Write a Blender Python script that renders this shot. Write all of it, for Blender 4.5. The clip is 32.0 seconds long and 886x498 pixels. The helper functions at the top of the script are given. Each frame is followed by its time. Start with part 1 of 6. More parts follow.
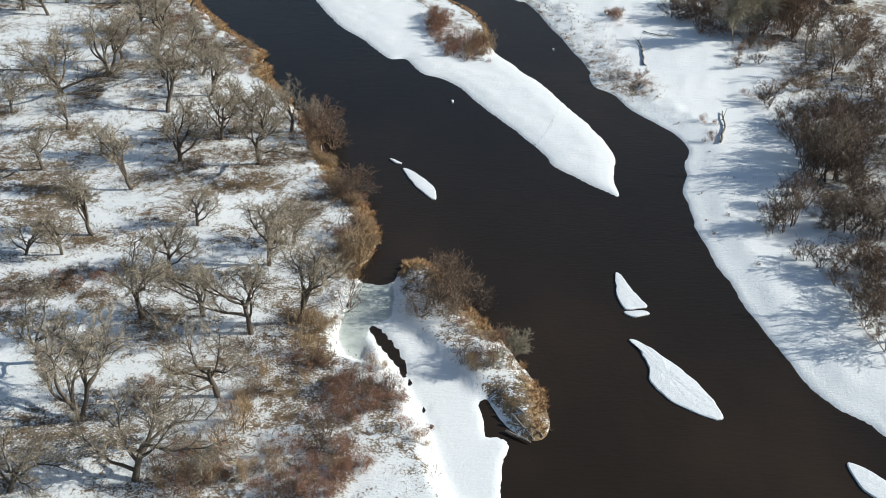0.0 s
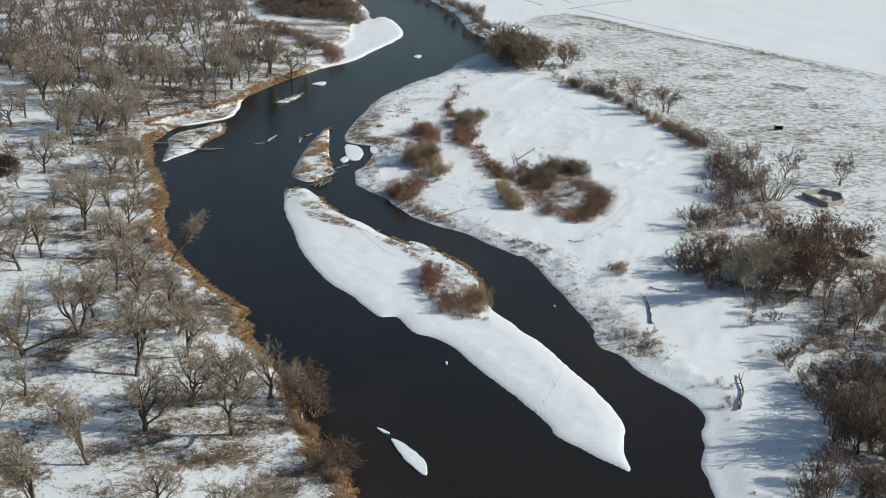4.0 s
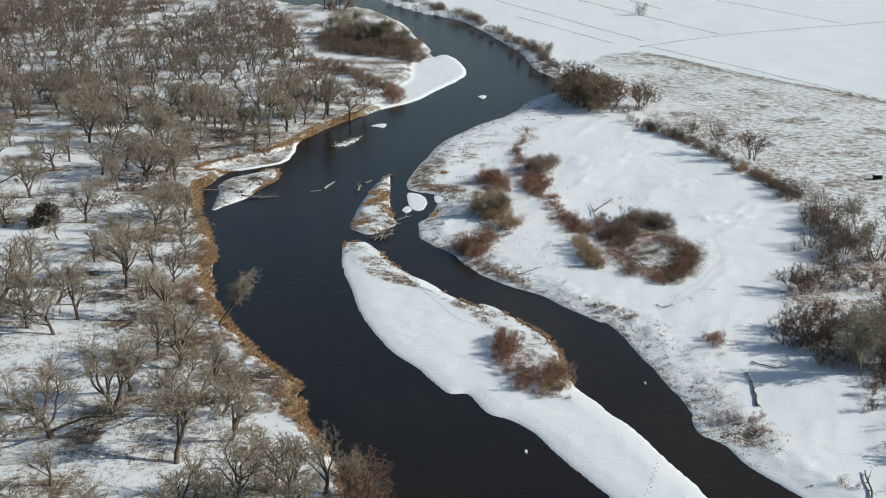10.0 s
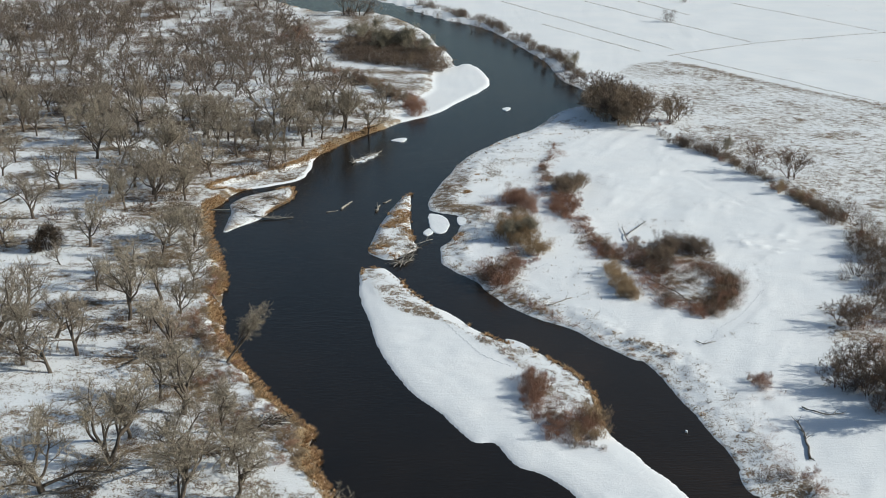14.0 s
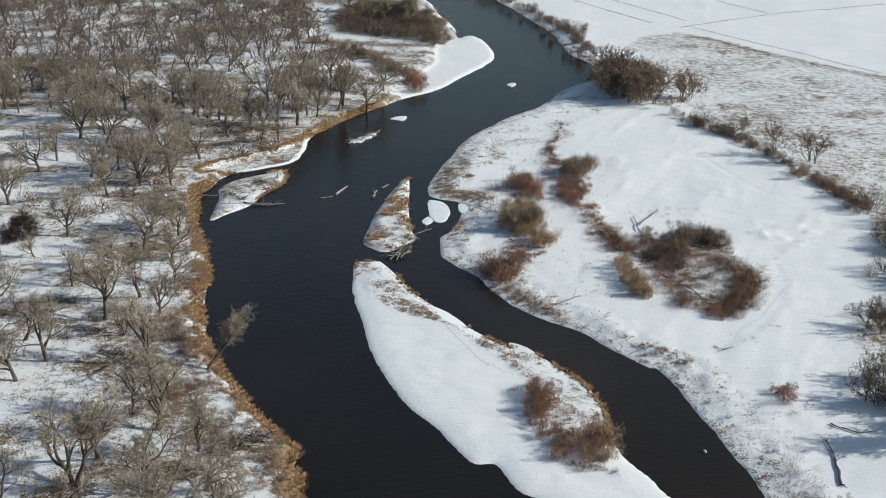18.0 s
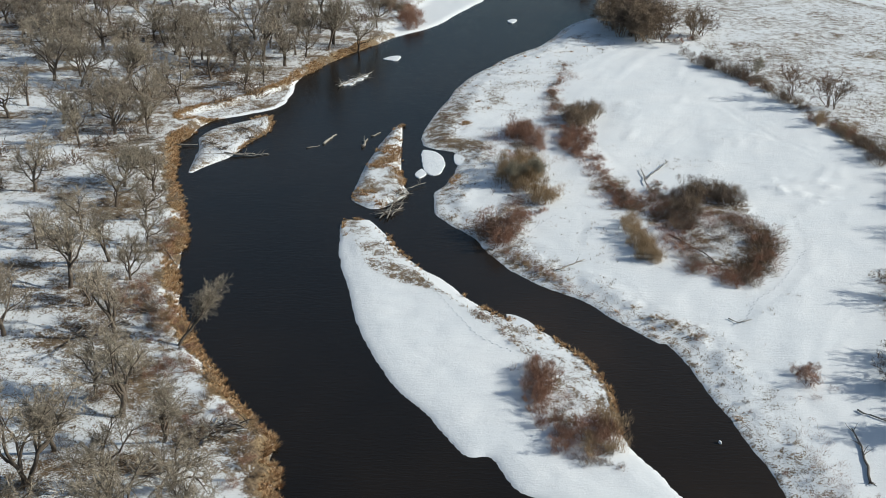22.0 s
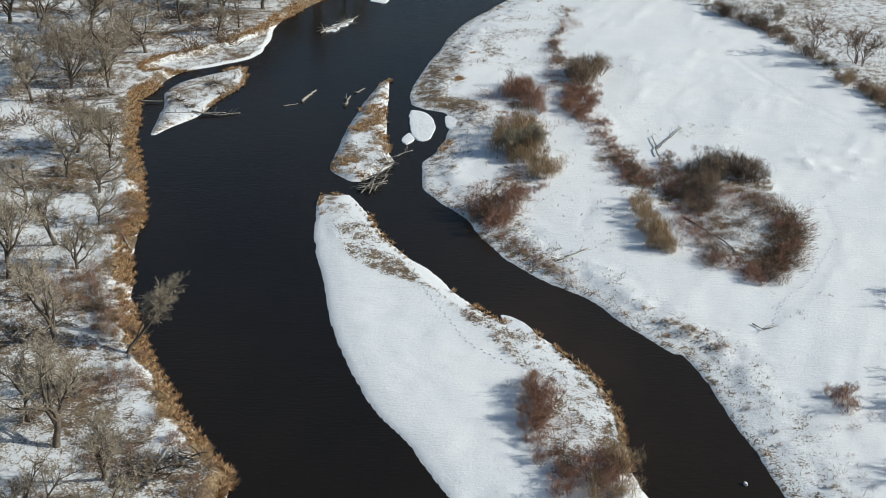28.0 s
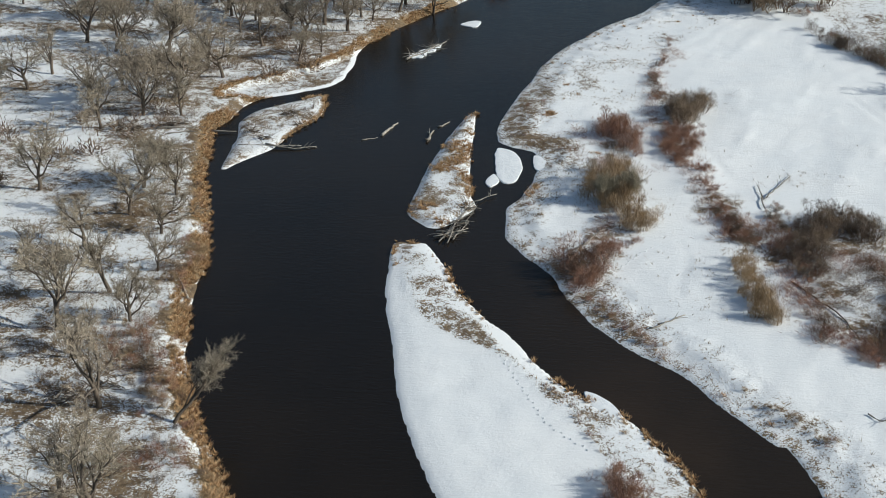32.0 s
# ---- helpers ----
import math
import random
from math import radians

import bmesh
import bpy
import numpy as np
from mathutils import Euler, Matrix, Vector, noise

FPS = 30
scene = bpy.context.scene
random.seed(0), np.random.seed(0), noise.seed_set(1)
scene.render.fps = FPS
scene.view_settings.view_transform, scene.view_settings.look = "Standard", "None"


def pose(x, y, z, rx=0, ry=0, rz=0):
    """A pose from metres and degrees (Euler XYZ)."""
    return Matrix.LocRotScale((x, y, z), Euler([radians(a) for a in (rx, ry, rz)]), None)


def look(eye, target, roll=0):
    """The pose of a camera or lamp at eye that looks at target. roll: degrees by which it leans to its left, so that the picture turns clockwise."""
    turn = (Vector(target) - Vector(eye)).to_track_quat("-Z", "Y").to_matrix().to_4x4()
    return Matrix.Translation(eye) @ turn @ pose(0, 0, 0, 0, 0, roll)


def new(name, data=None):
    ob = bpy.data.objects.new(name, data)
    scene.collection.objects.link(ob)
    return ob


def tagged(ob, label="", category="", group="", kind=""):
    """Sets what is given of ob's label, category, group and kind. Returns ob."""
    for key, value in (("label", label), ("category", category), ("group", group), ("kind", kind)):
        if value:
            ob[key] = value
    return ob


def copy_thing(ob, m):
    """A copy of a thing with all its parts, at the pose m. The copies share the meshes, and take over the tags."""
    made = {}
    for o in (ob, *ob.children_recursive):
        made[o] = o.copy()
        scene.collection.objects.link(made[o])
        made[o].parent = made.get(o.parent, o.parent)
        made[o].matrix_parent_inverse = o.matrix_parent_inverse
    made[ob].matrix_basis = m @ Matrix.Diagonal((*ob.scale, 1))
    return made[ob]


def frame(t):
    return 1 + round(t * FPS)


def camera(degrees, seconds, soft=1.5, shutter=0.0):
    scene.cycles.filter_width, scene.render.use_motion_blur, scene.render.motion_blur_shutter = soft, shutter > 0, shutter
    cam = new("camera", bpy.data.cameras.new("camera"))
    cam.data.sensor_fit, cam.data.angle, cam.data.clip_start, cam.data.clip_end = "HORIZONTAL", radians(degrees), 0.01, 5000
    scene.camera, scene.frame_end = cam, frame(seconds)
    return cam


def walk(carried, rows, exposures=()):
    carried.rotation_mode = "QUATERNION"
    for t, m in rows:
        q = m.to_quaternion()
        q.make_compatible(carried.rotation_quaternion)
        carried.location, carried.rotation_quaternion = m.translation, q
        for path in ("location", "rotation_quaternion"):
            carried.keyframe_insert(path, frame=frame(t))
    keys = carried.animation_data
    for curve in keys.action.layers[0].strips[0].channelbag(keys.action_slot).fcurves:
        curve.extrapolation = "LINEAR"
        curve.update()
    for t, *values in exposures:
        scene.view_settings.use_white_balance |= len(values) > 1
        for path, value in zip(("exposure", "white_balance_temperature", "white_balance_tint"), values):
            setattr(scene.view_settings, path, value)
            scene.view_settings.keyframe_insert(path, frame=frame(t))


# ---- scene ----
LENS = 38.0
PATH = [
    (0, (1.30, -62.79, 109.80), (6.38, 22.75, 58.25), 0.52),
    (0.5, (1.44, -60.20, 109.18), (6.60, 25.77, 58.36), 0.52),
    (1, (1.85, -57.77, 108.34), (6.99, 28.88, 58.69), 0.53),
    (1.5, (2.17, -55.24, 107.77), (7.32, 32.32, 59.75), 0.53),
    (2, (2.69, -52.85, 106.95), (7.83, 36.07, 61.50), 0.49),
    (2.5, (3.00, -50.36, 106.14), (8.21, 39.90, 63.40), 0.45),
    (3, (3.35, -47.85, 105.34), (8.58, 43.67, 65.36), 0.39),
    (3.5, (3.80, -45.38, 104.54), (9.03, 47.30, 67.36), 0.36),
    (4, (4.02, -42.89, 103.98), (9.31, 50.86, 69.59), 0.37),
    (4.5, (4.34, -40.67, 103.19), (9.64, 53.93, 71.22), 0.37),
    (6.5, (4.71, -30.70, 100.58), (9.84, 63.95, 68.71), 0.31),
    (7, (4.34, -28.19, 100.27), (9.34, 66.43, 68.32), 0.32),
    (7.5, (4.14, -25.78, 100.41), (8.96, 68.84, 68.41), 0.26),
    (8, (3.42, -23.66, 100.44), (8.17, 70.97, 68.45), 0.28),
    (8.5, (2.68, -21.13, 100.40), (7.31, 73.50, 68.42), 0.29),
    (9, (1.99, -18.78, 100.31), (6.35, 75.88, 68.35), 0.23),
    (9.5, (1.28, -16.43, 100.28), (4.35, 78.28, 68.35), 0.16),
    (10, (0.87, -13.99, 100.14), (2.14, 80.78, 68.25), 0.09),
    (10.5, (0.71, -11.58, 99.98), (1.59, 83.21, 68.14), 0.01),
    (11, (0.65, -9.12, 99.85), (1.28, 85.68, 68.04), -0.04),
    (11.5, (0.48, -6.95, 99.89), (0.91, 87.87, 68.11), -0.06),
    (12, (0.23, -4.53, 99.89), (0.50, 90.29, 68.11), -0.03),
    (12.5, (0.01, -2.30, 100.09), (0.15, 92.50, 68.26), -0.02),
    (13, (0.01, 0.00, 100.00), (-0.01, 94.81, 68.21), -0.04),
    (13.5, (0.14, 2.55, 100.04), (-0.03, 97.36, 68.24), -0.06),
    (14, (0.21, 5.00, 100.05), (-0.05, 99.81, 68.27), -0.04),
    (14.5, (0.53, 7.52, 100.13), (0.14, 102.34, 68.36), -0.14),
    (16.5, (1.19, 17.70, 99.57), (0.54, 112.19, 66.85), -0.09),
    (17, (1.29, 20.04, 99.61), (0.61, 114.35, 66.37), -0.04),
    (17.5, (1.42, 22.62, 99.60), (0.71, 116.73, 65.79), -0.01),
    (18, (1.48, 25.01, 99.63), (0.79, 118.92, 65.27), 0.03),
    (18.5, (1.87, 27.60, 99.56), (1.08, 121.33, 64.73), -0.02),
    (19, (2.06, 30.11, 99.24), (1.26, 123.68, 63.98), 0.03),
    (19.5, (2.19, 32.81, 99.32), (1.38, 126.12, 63.36), 0.03),
    (20, (2.21, 35.21, 99.35), (1.48, 128.23, 62.65), 0.01),
    (20.5, (2.24, 37.68, 99.40), (1.55, 130.38, 61.89), 0.09),
    (21, (2.56, 40.42, 99.15), (1.81, 132.82, 60.92), 0.04),
    (21.5, (2.83, 43.03, 99.13), (2.02, 135.11, 60.12), 0.00),
    (22, (2.93, 45.48, 99.12), (2.14, 137.24, 59.39), 0.05),
    (22.5, (3.26, 47.89, 99.06), (2.39, 139.36, 58.65), 0.04),
    (23, (3.34, 50.60, 98.85), (2.51, 141.79, 57.81), 0.14),
    (23.5, (3.39, 52.47, 99.32), (2.61, 143.32, 57.53), 0.13),
    (24, (3.62, 55.01, 99.30), (2.80, 145.54, 56.84), 0.09),
    (24.5, (3.90, 57.51, 99.41), (3.03, 147.70, 56.24), 0.08),
    (25, (4.02, 60.06, 99.15), (3.20, 149.95, 55.35), 0.20),
    (25.5, (4.27, 62.56, 99.14), (3.39, 152.09, 54.61), 0.21),
    (27.5, (3.86, 72.13, 98.78), (3.44, 161.18, 53.29), 0.66),
    (28, (3.76, 74.64, 98.75), (3.46, 163.69, 53.27), 0.74),
    (28.5, (3.77, 76.84, 98.84), (3.54, 165.88, 53.34), 0.82),
    (29, (3.86, 79.40, 98.70), (3.66, 168.45, 53.20), 0.80),
    (29.5, (3.97, 81.85, 98.98), (3.69, 170.85, 53.40), 0.88),
    (30, (4.10, 84.49, 98.66), (2.12, 173.54, 53.21), 0.85),
    (30.5, (4.08, 86.65, 98.87), (0.09, 175.63, 53.42), 0.81),
    (31, (4.26, 89.14, 98.73), (-0.92, 178.10, 53.34), 0.79),
    (31.5, (4.65, 91.63, 98.32), (-1.61, 180.60, 53.09), 0.64),
    (32, (5.21, 94.33, 98.65), (-2.34, 183.14, 53.30), 0.43),
]
cam = camera(LENS, 32.0, soft=0.35)
walk(cam, [(t, look(eye, target, roll)) for t, eye, target, roll in PATH],
     exposures=[(0.0, 0.20, 6320, 3), (2.0, 0.12, 6320, 3), (4.5, -0.09, 6320, 3), (32.0, -0.08, 6320, 3)])

# ---- light ----
SUN_ELEV, SUN_AZ = 27.0, 92.0   # azimuth clockwise from +y
world = bpy.data.worlds.new("winter_sky")
scene.world = world
world.use_nodes = True
wn = world.node_tree
sky = wn.nodes.new("ShaderNodeTexSky")
sky.sky_type = "NISHITA"
sky.sun_disc = False
sky.sun_elevation, sky.sun_rotation = radians(SUN_ELEV), radians(SUN_AZ)
sky.air_density, sky.dust_density = 1.0, 1.0
wn.links.new(sky.outputs[0], wn.nodes["Background"].inputs[0])
wn.nodes["Background"].inputs[1].default_value = 0.09
sun = new("sun", bpy.data.lights.new("sun", "SUN"))
sun.data.energy, sun.data.angle, sun.data.color = 4.6, radians(0.55), (1.0, 0.955, 0.89)
to_sun = Vector((math.sin(radians(SUN_AZ)) * math.cos(radians(SUN_ELEV)),
                 math.cos(radians(SUN_AZ)) * math.cos(radians(SUN_ELEV)), math.sin(radians(SUN_ELEV))))
sun.matrix_world = Matrix.Translation((200, 200, 300)) @ to_sun.to_track_quat("Z", "Y").to_matrix().to_4x4()


# ---- materials ----
class Mat:
    """A small wrapper round one node material."""

    def __init__(self, name, rough=0.9, spec=0.2):
        self.m = bpy.data.materials.new(name)
        self.m.use_nodes = True
        self.t = self.m.node_tree
        self.b = self.t.nodes["Principled BSDF"]
        self.b.inputs["Roughness"].default_value = rough
        self.b.inputs["Specular IOR Level"].default_value = spec

    def node(self, kind, **values):
        n = self.t.nodes.new("ShaderNode" + kind)
        for k, v in values.items():
            n.inputs[k].default_value = v
        return n

    def link(self, a, b):
        self.t.links.new(a, b)

    def coords(self):
        return self.node("NewGeometry").outputs["Position"]

    def noise(self, scale, detail=4.0, rough=0.55, stretch=None, local=False):
        n = self.node("TexNoise", Scale=scale, Detail=detail, Roughness=rough)
        src = self.node("TexCoord").outputs["Object"] if local else self.coords()
        if stretch:
            mp = self.node("Mapping")
            mp.inputs["Scale"].default_value = stretch
            self.link(src, mp.inputs["Vector"])
            src = mp.outputs[0]
        self.link(src, n.inputs["Vector"])
        return n.outputs[0]

    def ramp(self, src, *stops):
        r = self.node("ValToRGB")
        e = r.color_ramp.elements
        while len(e) < len(stops):
            e.new(0.5)
        for el, (p, c) in zip(e, stops):
            el.position, el.color = p, (*c, 1) if len(c) == 3 else c
        self.link(src, r.inputs[0])
        return r.outputs[0]

    def math(self, op, a, b=None):
        n = self.node("Math")
        n.operation = op
        for i, v in enumerate((a, b)):
            if v is None:
                continue
            if isinstance(v, (int, float)):
                n.inputs[i].default_value = v
            else:
                self.link(v, n.inputs[i])
        return n.outputs[0]

    def span(self, v, lo, hi):
        n = self.node("MapRange")
        n.inputs["From Min"].default_value, n.inputs["From Max"].default_value = lo, hi
        n.interpolation_type = "SMOOTHSTEP"
        self.link(v, n.inputs["Value"])
        return n.outputs[0]

    def mix(self, f, a, b):
        n = self.node("Mix")
        n.data_type = "RGBA"
        for i, v in ((0, f), (6, a), (7, b)):
            if isinstance(v, (int, float)):
                n.inputs[i].default_value = v
            elif isinstance(v, tuple):
                n.inputs[i].default_value = (*v, 1)
            else:
                self.link(v, n.inputs[i])
        return n.outputs[2]

    def colour(self, c):
        if isinstance(c, tuple):
            self.b.inputs["Base Color"].default_value = (*c, 1)
        else:
            self.link(c, self.b.inputs["Base Color"])

    def bump(self, h, strength=0.3, distance=0.1):
        n = self.node("Bump", Strength=strength, Distance=distance)
        self.link(h, n.inputs["Height"])
        self.link(n.outputs[0], self.b.inputs["Normal"])


def make_ground_material():
    k = Mat("snowy_ground", 0.85, 0.15)
    a = k.node("Attribute")
    a.attribute_name = "cover"
    sep = k.node("SeparateColor")
    k.link(a.outputs["Color"], sep.inputs[0])
    straw, weeds, ice = sep.outputs[0], sep.outputs[1], sep.outputs[2]
    fine, mid, wide = k.noise(3.2, 6, 0.75), k.noise(0.6, 5, 0.6), k.noise(0.06, 3)
    snow = k.mix(k.span(wide, 0.35, 0.7), (0.82, 0.83, 0.84), (0.86, 0.86, 0.86))
    snow = k.mix(k.math("MULTIPLY", k.span(mid, 0.45, 0.75), 0.05), snow, (0.72, 0.73, 0.75))
    # dead herbs and litter that stand through the snow
    litter = k.ramp(k.noise(1.6, 5, 0.7), (0.3, (0.06, 0.043, 0.031)), (0.5, (0.165, 0.118, 0.076)), (0.7, (0.35, 0.26, 0.165)))
    grain = k.math("ADD", k.math("MULTIPLY", fine, 0.6), k.math("ADD", k.math("MULTIPLY", mid, 0.31), k.math("MULTIPLY", wide, 0.09)))
    edge = k.math("SUBTRACT", 0.735, k.math("MULTIPLY", weeds, 0.36))
    over = k.math("SUBTRACT", grain, edge)
    col = k.mix(k.span(over, -0.008, 0.016), snow, litter)
    # straw-coloured bank grass
    tan = k.ramp(k.noise(2.4, 6, 0.7), (0.3, (0.10, 0.068, 0.042)), (0.5, (0.25, 0.175, 0.10)), (0.72, (0.45, 0.335, 0.20)))
    strawf = k.span(k.math("ADD", straw, k.math("MULTIPLY", k.math("SUBTRACT", grain, 0.5), 2.2)), 0.44, 0.58)
    col = k.mix(strawf, col, tan)
    # thin grey-green ice
    icec = k.ramp(k.noise(0.35, 4), (0.35, (0.42, 0.46, 0.44)), (0.65, (0.60, 0.63, 0.60)))
    col = k.mix(k.span(k.math("ADD", ice, k.math("MULTIPLY", k.math("SUBTRACT", mid, 0.5), 0.7)), 0.45, 0.6), col, icec)
    k.colour(col)
    lumps = k.math("ADD", grain, k.math("MULTIPLY", k.noise(1.8, 4, 0.6), 0.7))
    # wind crust in short oblique ridges
    mp = k.node("Mapping")
    mp.inputs["Rotation"].default_value, mp.inputs["Scale"].default_value = (0, 0, 1.0), (0.35, 1.5, 1.0)
    k.link(k.coords(), mp.inputs["Vector"])
    crust = k.node("TexNoise", Scale=1.1, Detail=5.0, Roughness=0.65)
    k.link(mp.outputs[0], crust.inputs["Vector"])
    lumps = k.math("ADD", lumps, k.math("MULTIPLY", crust.outputs[0], 0.9))
    rough = k.math("ADD", 0.32, k.math("MULTIPLY", k.math("MAXIMUM", weeds, straw), 0.85))
    k.bump(k.math("MULTIPLY", lumps, rough), 0.6, 0.25)
    return k.m


def make_water_material():
    k = Mat("river_water", 0.07, 0.30)
    k.b.inputs["IOR"].default_value = 1.33
    silt = k.noise(0.02, 4, 0.6, (1.0, 0.6, 1.0))
    at = k.node("SeparateXYZ")
    k.link(k.coords(), at.inputs[0])
    # the shallow lower reach and the side channel carry brown silt
    lower = k.math("SUBTRACT", 1.0, k.span(at.outputs[1], 90.0, 230.0))
    side = k.math("MULTIPLY", k.span(k.math("ADD", at.outputs[0], k.math("MULTIPLY", at.outputs[1], 0.3)), 62.0, 95.0), k.math("SUBTRACT", 1.0, k.span(at.outputs[1], 240.0, 320.0)))
    shallow = k.math("ADD", k.math("MULTIPLY", k.math("MAXIMUM", lower, side), 0.24), k.math("MULTIPLY", silt, 0.75))
    k.colour(k.ramp(shallow, (0.3, (0.011, 0.0092, 0.0078)), (0.6, (0.022, 0.0160, 0.0112)), (0.85, (0.046, 0.030, 0.019))))
    w = k.noise(1.1, 3, 0.5, (0.5, 1.6, 1.0))
    w2 = k.noise(4.0, 2, 0.5, (0.5, 1.5, 1.0))
    k.bump(k.math("ADD", w, k.math("MULTIPLY", w2, 0.3)), 0.42, 0.12)
    n = k.node("MapRange")
    n.inputs["To Min"].default_value, n.inputs["To Max"].default_value = 0.05, 0.16
    k.link(k.noise(0.03, 3), n.inputs["Value"])
    k.link(n.outputs[0], k.b.inputs["Roughness"])
    return k.m


def make_bark(name, dark, light, vary=0.25, scale=5.0, rough=0.95):
    k = Mat(name, rough, 0.1)
    n = k.noise(scale, 5, 0.65, (1, 1, 0.35), local=True)
    c = k.ramp(n, (0.3, dark), (0.7, light))
    info = k.node("ObjectInfo").outputs["Random"]
    hsv = k.node("HueSaturation")
    k.link(c, hsv.inputs["Color"])
    k.link(k.math("ADD", k.math("MULTIPLY", info, vary), 1.0 - vary / 2), hsv.inputs["Value"])
    k.colour(hsv.outputs[0])
    return k.m


def make_island_varied(name, *stops, rough=0.95):
    k = Mat(name, rough, 0.1)
    r = k.node("NewGeometry").outputs["Random Per Island"]
    c = k.ramp(r, *stops)
    k.colour(k.mix(k.math("MULTIPLY", k.noise(0.3, 3), 0.4), c, (0.25, 0.19, 0.12)))
    return k.m


def make_snow():
    k = Mat("floe_snow", 0.8, 0.2)
    n = k.noise(2.0, 6, 0.65)
    k.colour(k.mix(k.span(n, 0.4, 0.7), (0.84, 0.85, 0.86), (0.74, 0.76, 0.79)))
    k.bump(n, 0.5, 0.15)
    return k.m


def make_concrete():
    k = Mat("old_concrete", 0.9, 0.2)
    k.colour(k.ramp(k.noise(1.5, 6, 0.7), (0.3, (0.22, 0.20, 0.17)), (0.55, (0.36, 0.33, 0.28)), (0.8, (0.45, 0.42, 0.37))))
    k.bump(k.noise(8, 4), 0.4, 0.05)
    return k.m


M_GROUND, M_WATER, M_SNOW, M_CONCRETE = make_ground_material(), make_water_material(), make_snow(), make_concrete()
M_BARK = make_bark("cottonwood_bark", (0.062, 0.049, 0.039), (0.185, 0.15, 0.12))
M_TWIG = make_bark("bare_twigs", (0.275, 0.232, 0.178), (0.455, 0.388, 0.30), 0.4, 0.6)
M_PALE = make_bark("pale_twigs", (0.24, 0.21, 0.155), (0.42, 0.37, 0.28), 0.3, 0.6)
M_GREY = make_bark("thicket_twigs", (0.105, 0.078, 0.06), (0.225, 0.168, 0.128), 0.4, 0.8)
M_BROWN = make_bark("brown_twigs", (0.135, 0.088, 0.064), (0.27, 0.185, 0.135), 0.35, 0.8)
M_RED = make_bark("willow_twigs", (0.185, 0.10, 0.07), (0.37, 0.22, 0.158), 0.35, 0.8)
M_OLIVE = make_bark("olive_twigs", (0.175, 0.13, 0.092), (0.335, 0.255, 0.183), 0.3, 0.8)
M_TAN = make_bark("tan_twigs", (0.26, 0.18, 0.108), (0.46, 0.34, 0.215), 0.3, 0.8)
M_WOOD = make_bark("wood_edge_twigs", (0.24, 0.20, 0.157), (0.42, 0.355, 0.278), 0.4, 0.6)
M_FAR = make_bark("woodland_twigs", (0.155, 0.125, 0.10), (0.295, 0.24, 0.195), 0.2, 0.12)
M_DARK = make_bark("dark_leaves", (0.035, 0.028, 0.022), (0.085, 0.062, 0.045), 0.2, 0.8)
M_LOG = make_bark("weathered_wood", (0.17, 0.15, 0.125), (0.42, 0.385, 0.34), 0.3, 2.5)
M_OLDLOG = make_bark("dark_driftwood", (0.09, 0.075, 0.06), (0.26, 0.23, 0.20), 0.3, 2.5)
M_STRAW = make_island_varied("straw_blades", (0.0, (0.30, 0.168, 0.085)), (0.5, (0.53, 0.325, 0.165)), (1.0, (0.72, 0.51, 0.30)))
M_UNDER = make_island_varied("undergrowth_twigs", (0.0, (0.07, 0.048, 0.036)), (0.5, (0.16, 0.105, 0.075)), (1.0, (0.30, 0.21, 0.13)))
M_WEED = make_island_varied("dead_weeds", (0.0, (0.12, 0.075, 0.05)), (0.5, (0.24, 0.16, 0.09)), (1.0, (0.38, 0.28, 0.16)))


# ---- arithmetic on the plan ----
def value_noise(x, y, seed=0):
    xi, yi = np.floor(x).astype(np.int64), np.floor(y).astype(np.int64)
    fx, fy = x - xi, y - yi
    fx, fy = fx * fx * (3 - 2 * fx), fy * fy * (3 - 2 * fy)

    def lattice(i, j):
        h = (i * 374761393 + j * 668265263 + seed * 974634777) & 0x7FFFFFFF
        h = ((h ^ (h >> 13)) * 1274126177) & 0x7FFFFFFF
        return ((h ^ (h >> 16)) & 0xFFFF) / 65535.0

    return ((lattice(xi, yi) * (1 - fx) + lattice(xi + 1, yi) * fx) * (1 - fy)
            + (lattice(xi, yi + 1) * (1 - fx) + lattice(xi + 1, yi + 1) * fx) * fy)


def fbm(x, y, size, octaves=4, seed=0):
    """Smooth random relief between about -1 and 1 with features of that size."""
    out, amp, total = 0, 1.0, 0
    for o in range(octaves):
        out = out + amp * (value_noise(x / size + 17.3 * o, y / size - 9.1 * o, seed + o) * 2 - 1)
        total, amp, size = total + amp, amp * 0.5, size * 0.5
    return out / total


def rounded(points, closed=True, step=4):
    """A soft line through control points."""
    p = np.array([q[:2] for q in points], float)
    n, out = len(p), []
    for i in range(n if closed else n - 1):
        a, b, c, d = (p[(i + k) % n] if closed else p[min(max(i + k, 0), n - 1)] for k in (-1, 0, 1, 2))
        for s in np.arange(step) / step:
            out.append(0.5 * (2 * b + (c - a) * s + (2 * a - 5 * b + 4 * c - d) * s**2 + (3 * b - a - 3 * c + d) * s**3))
    if not closed:
        out.append(p[-1])
    return np.array(out)


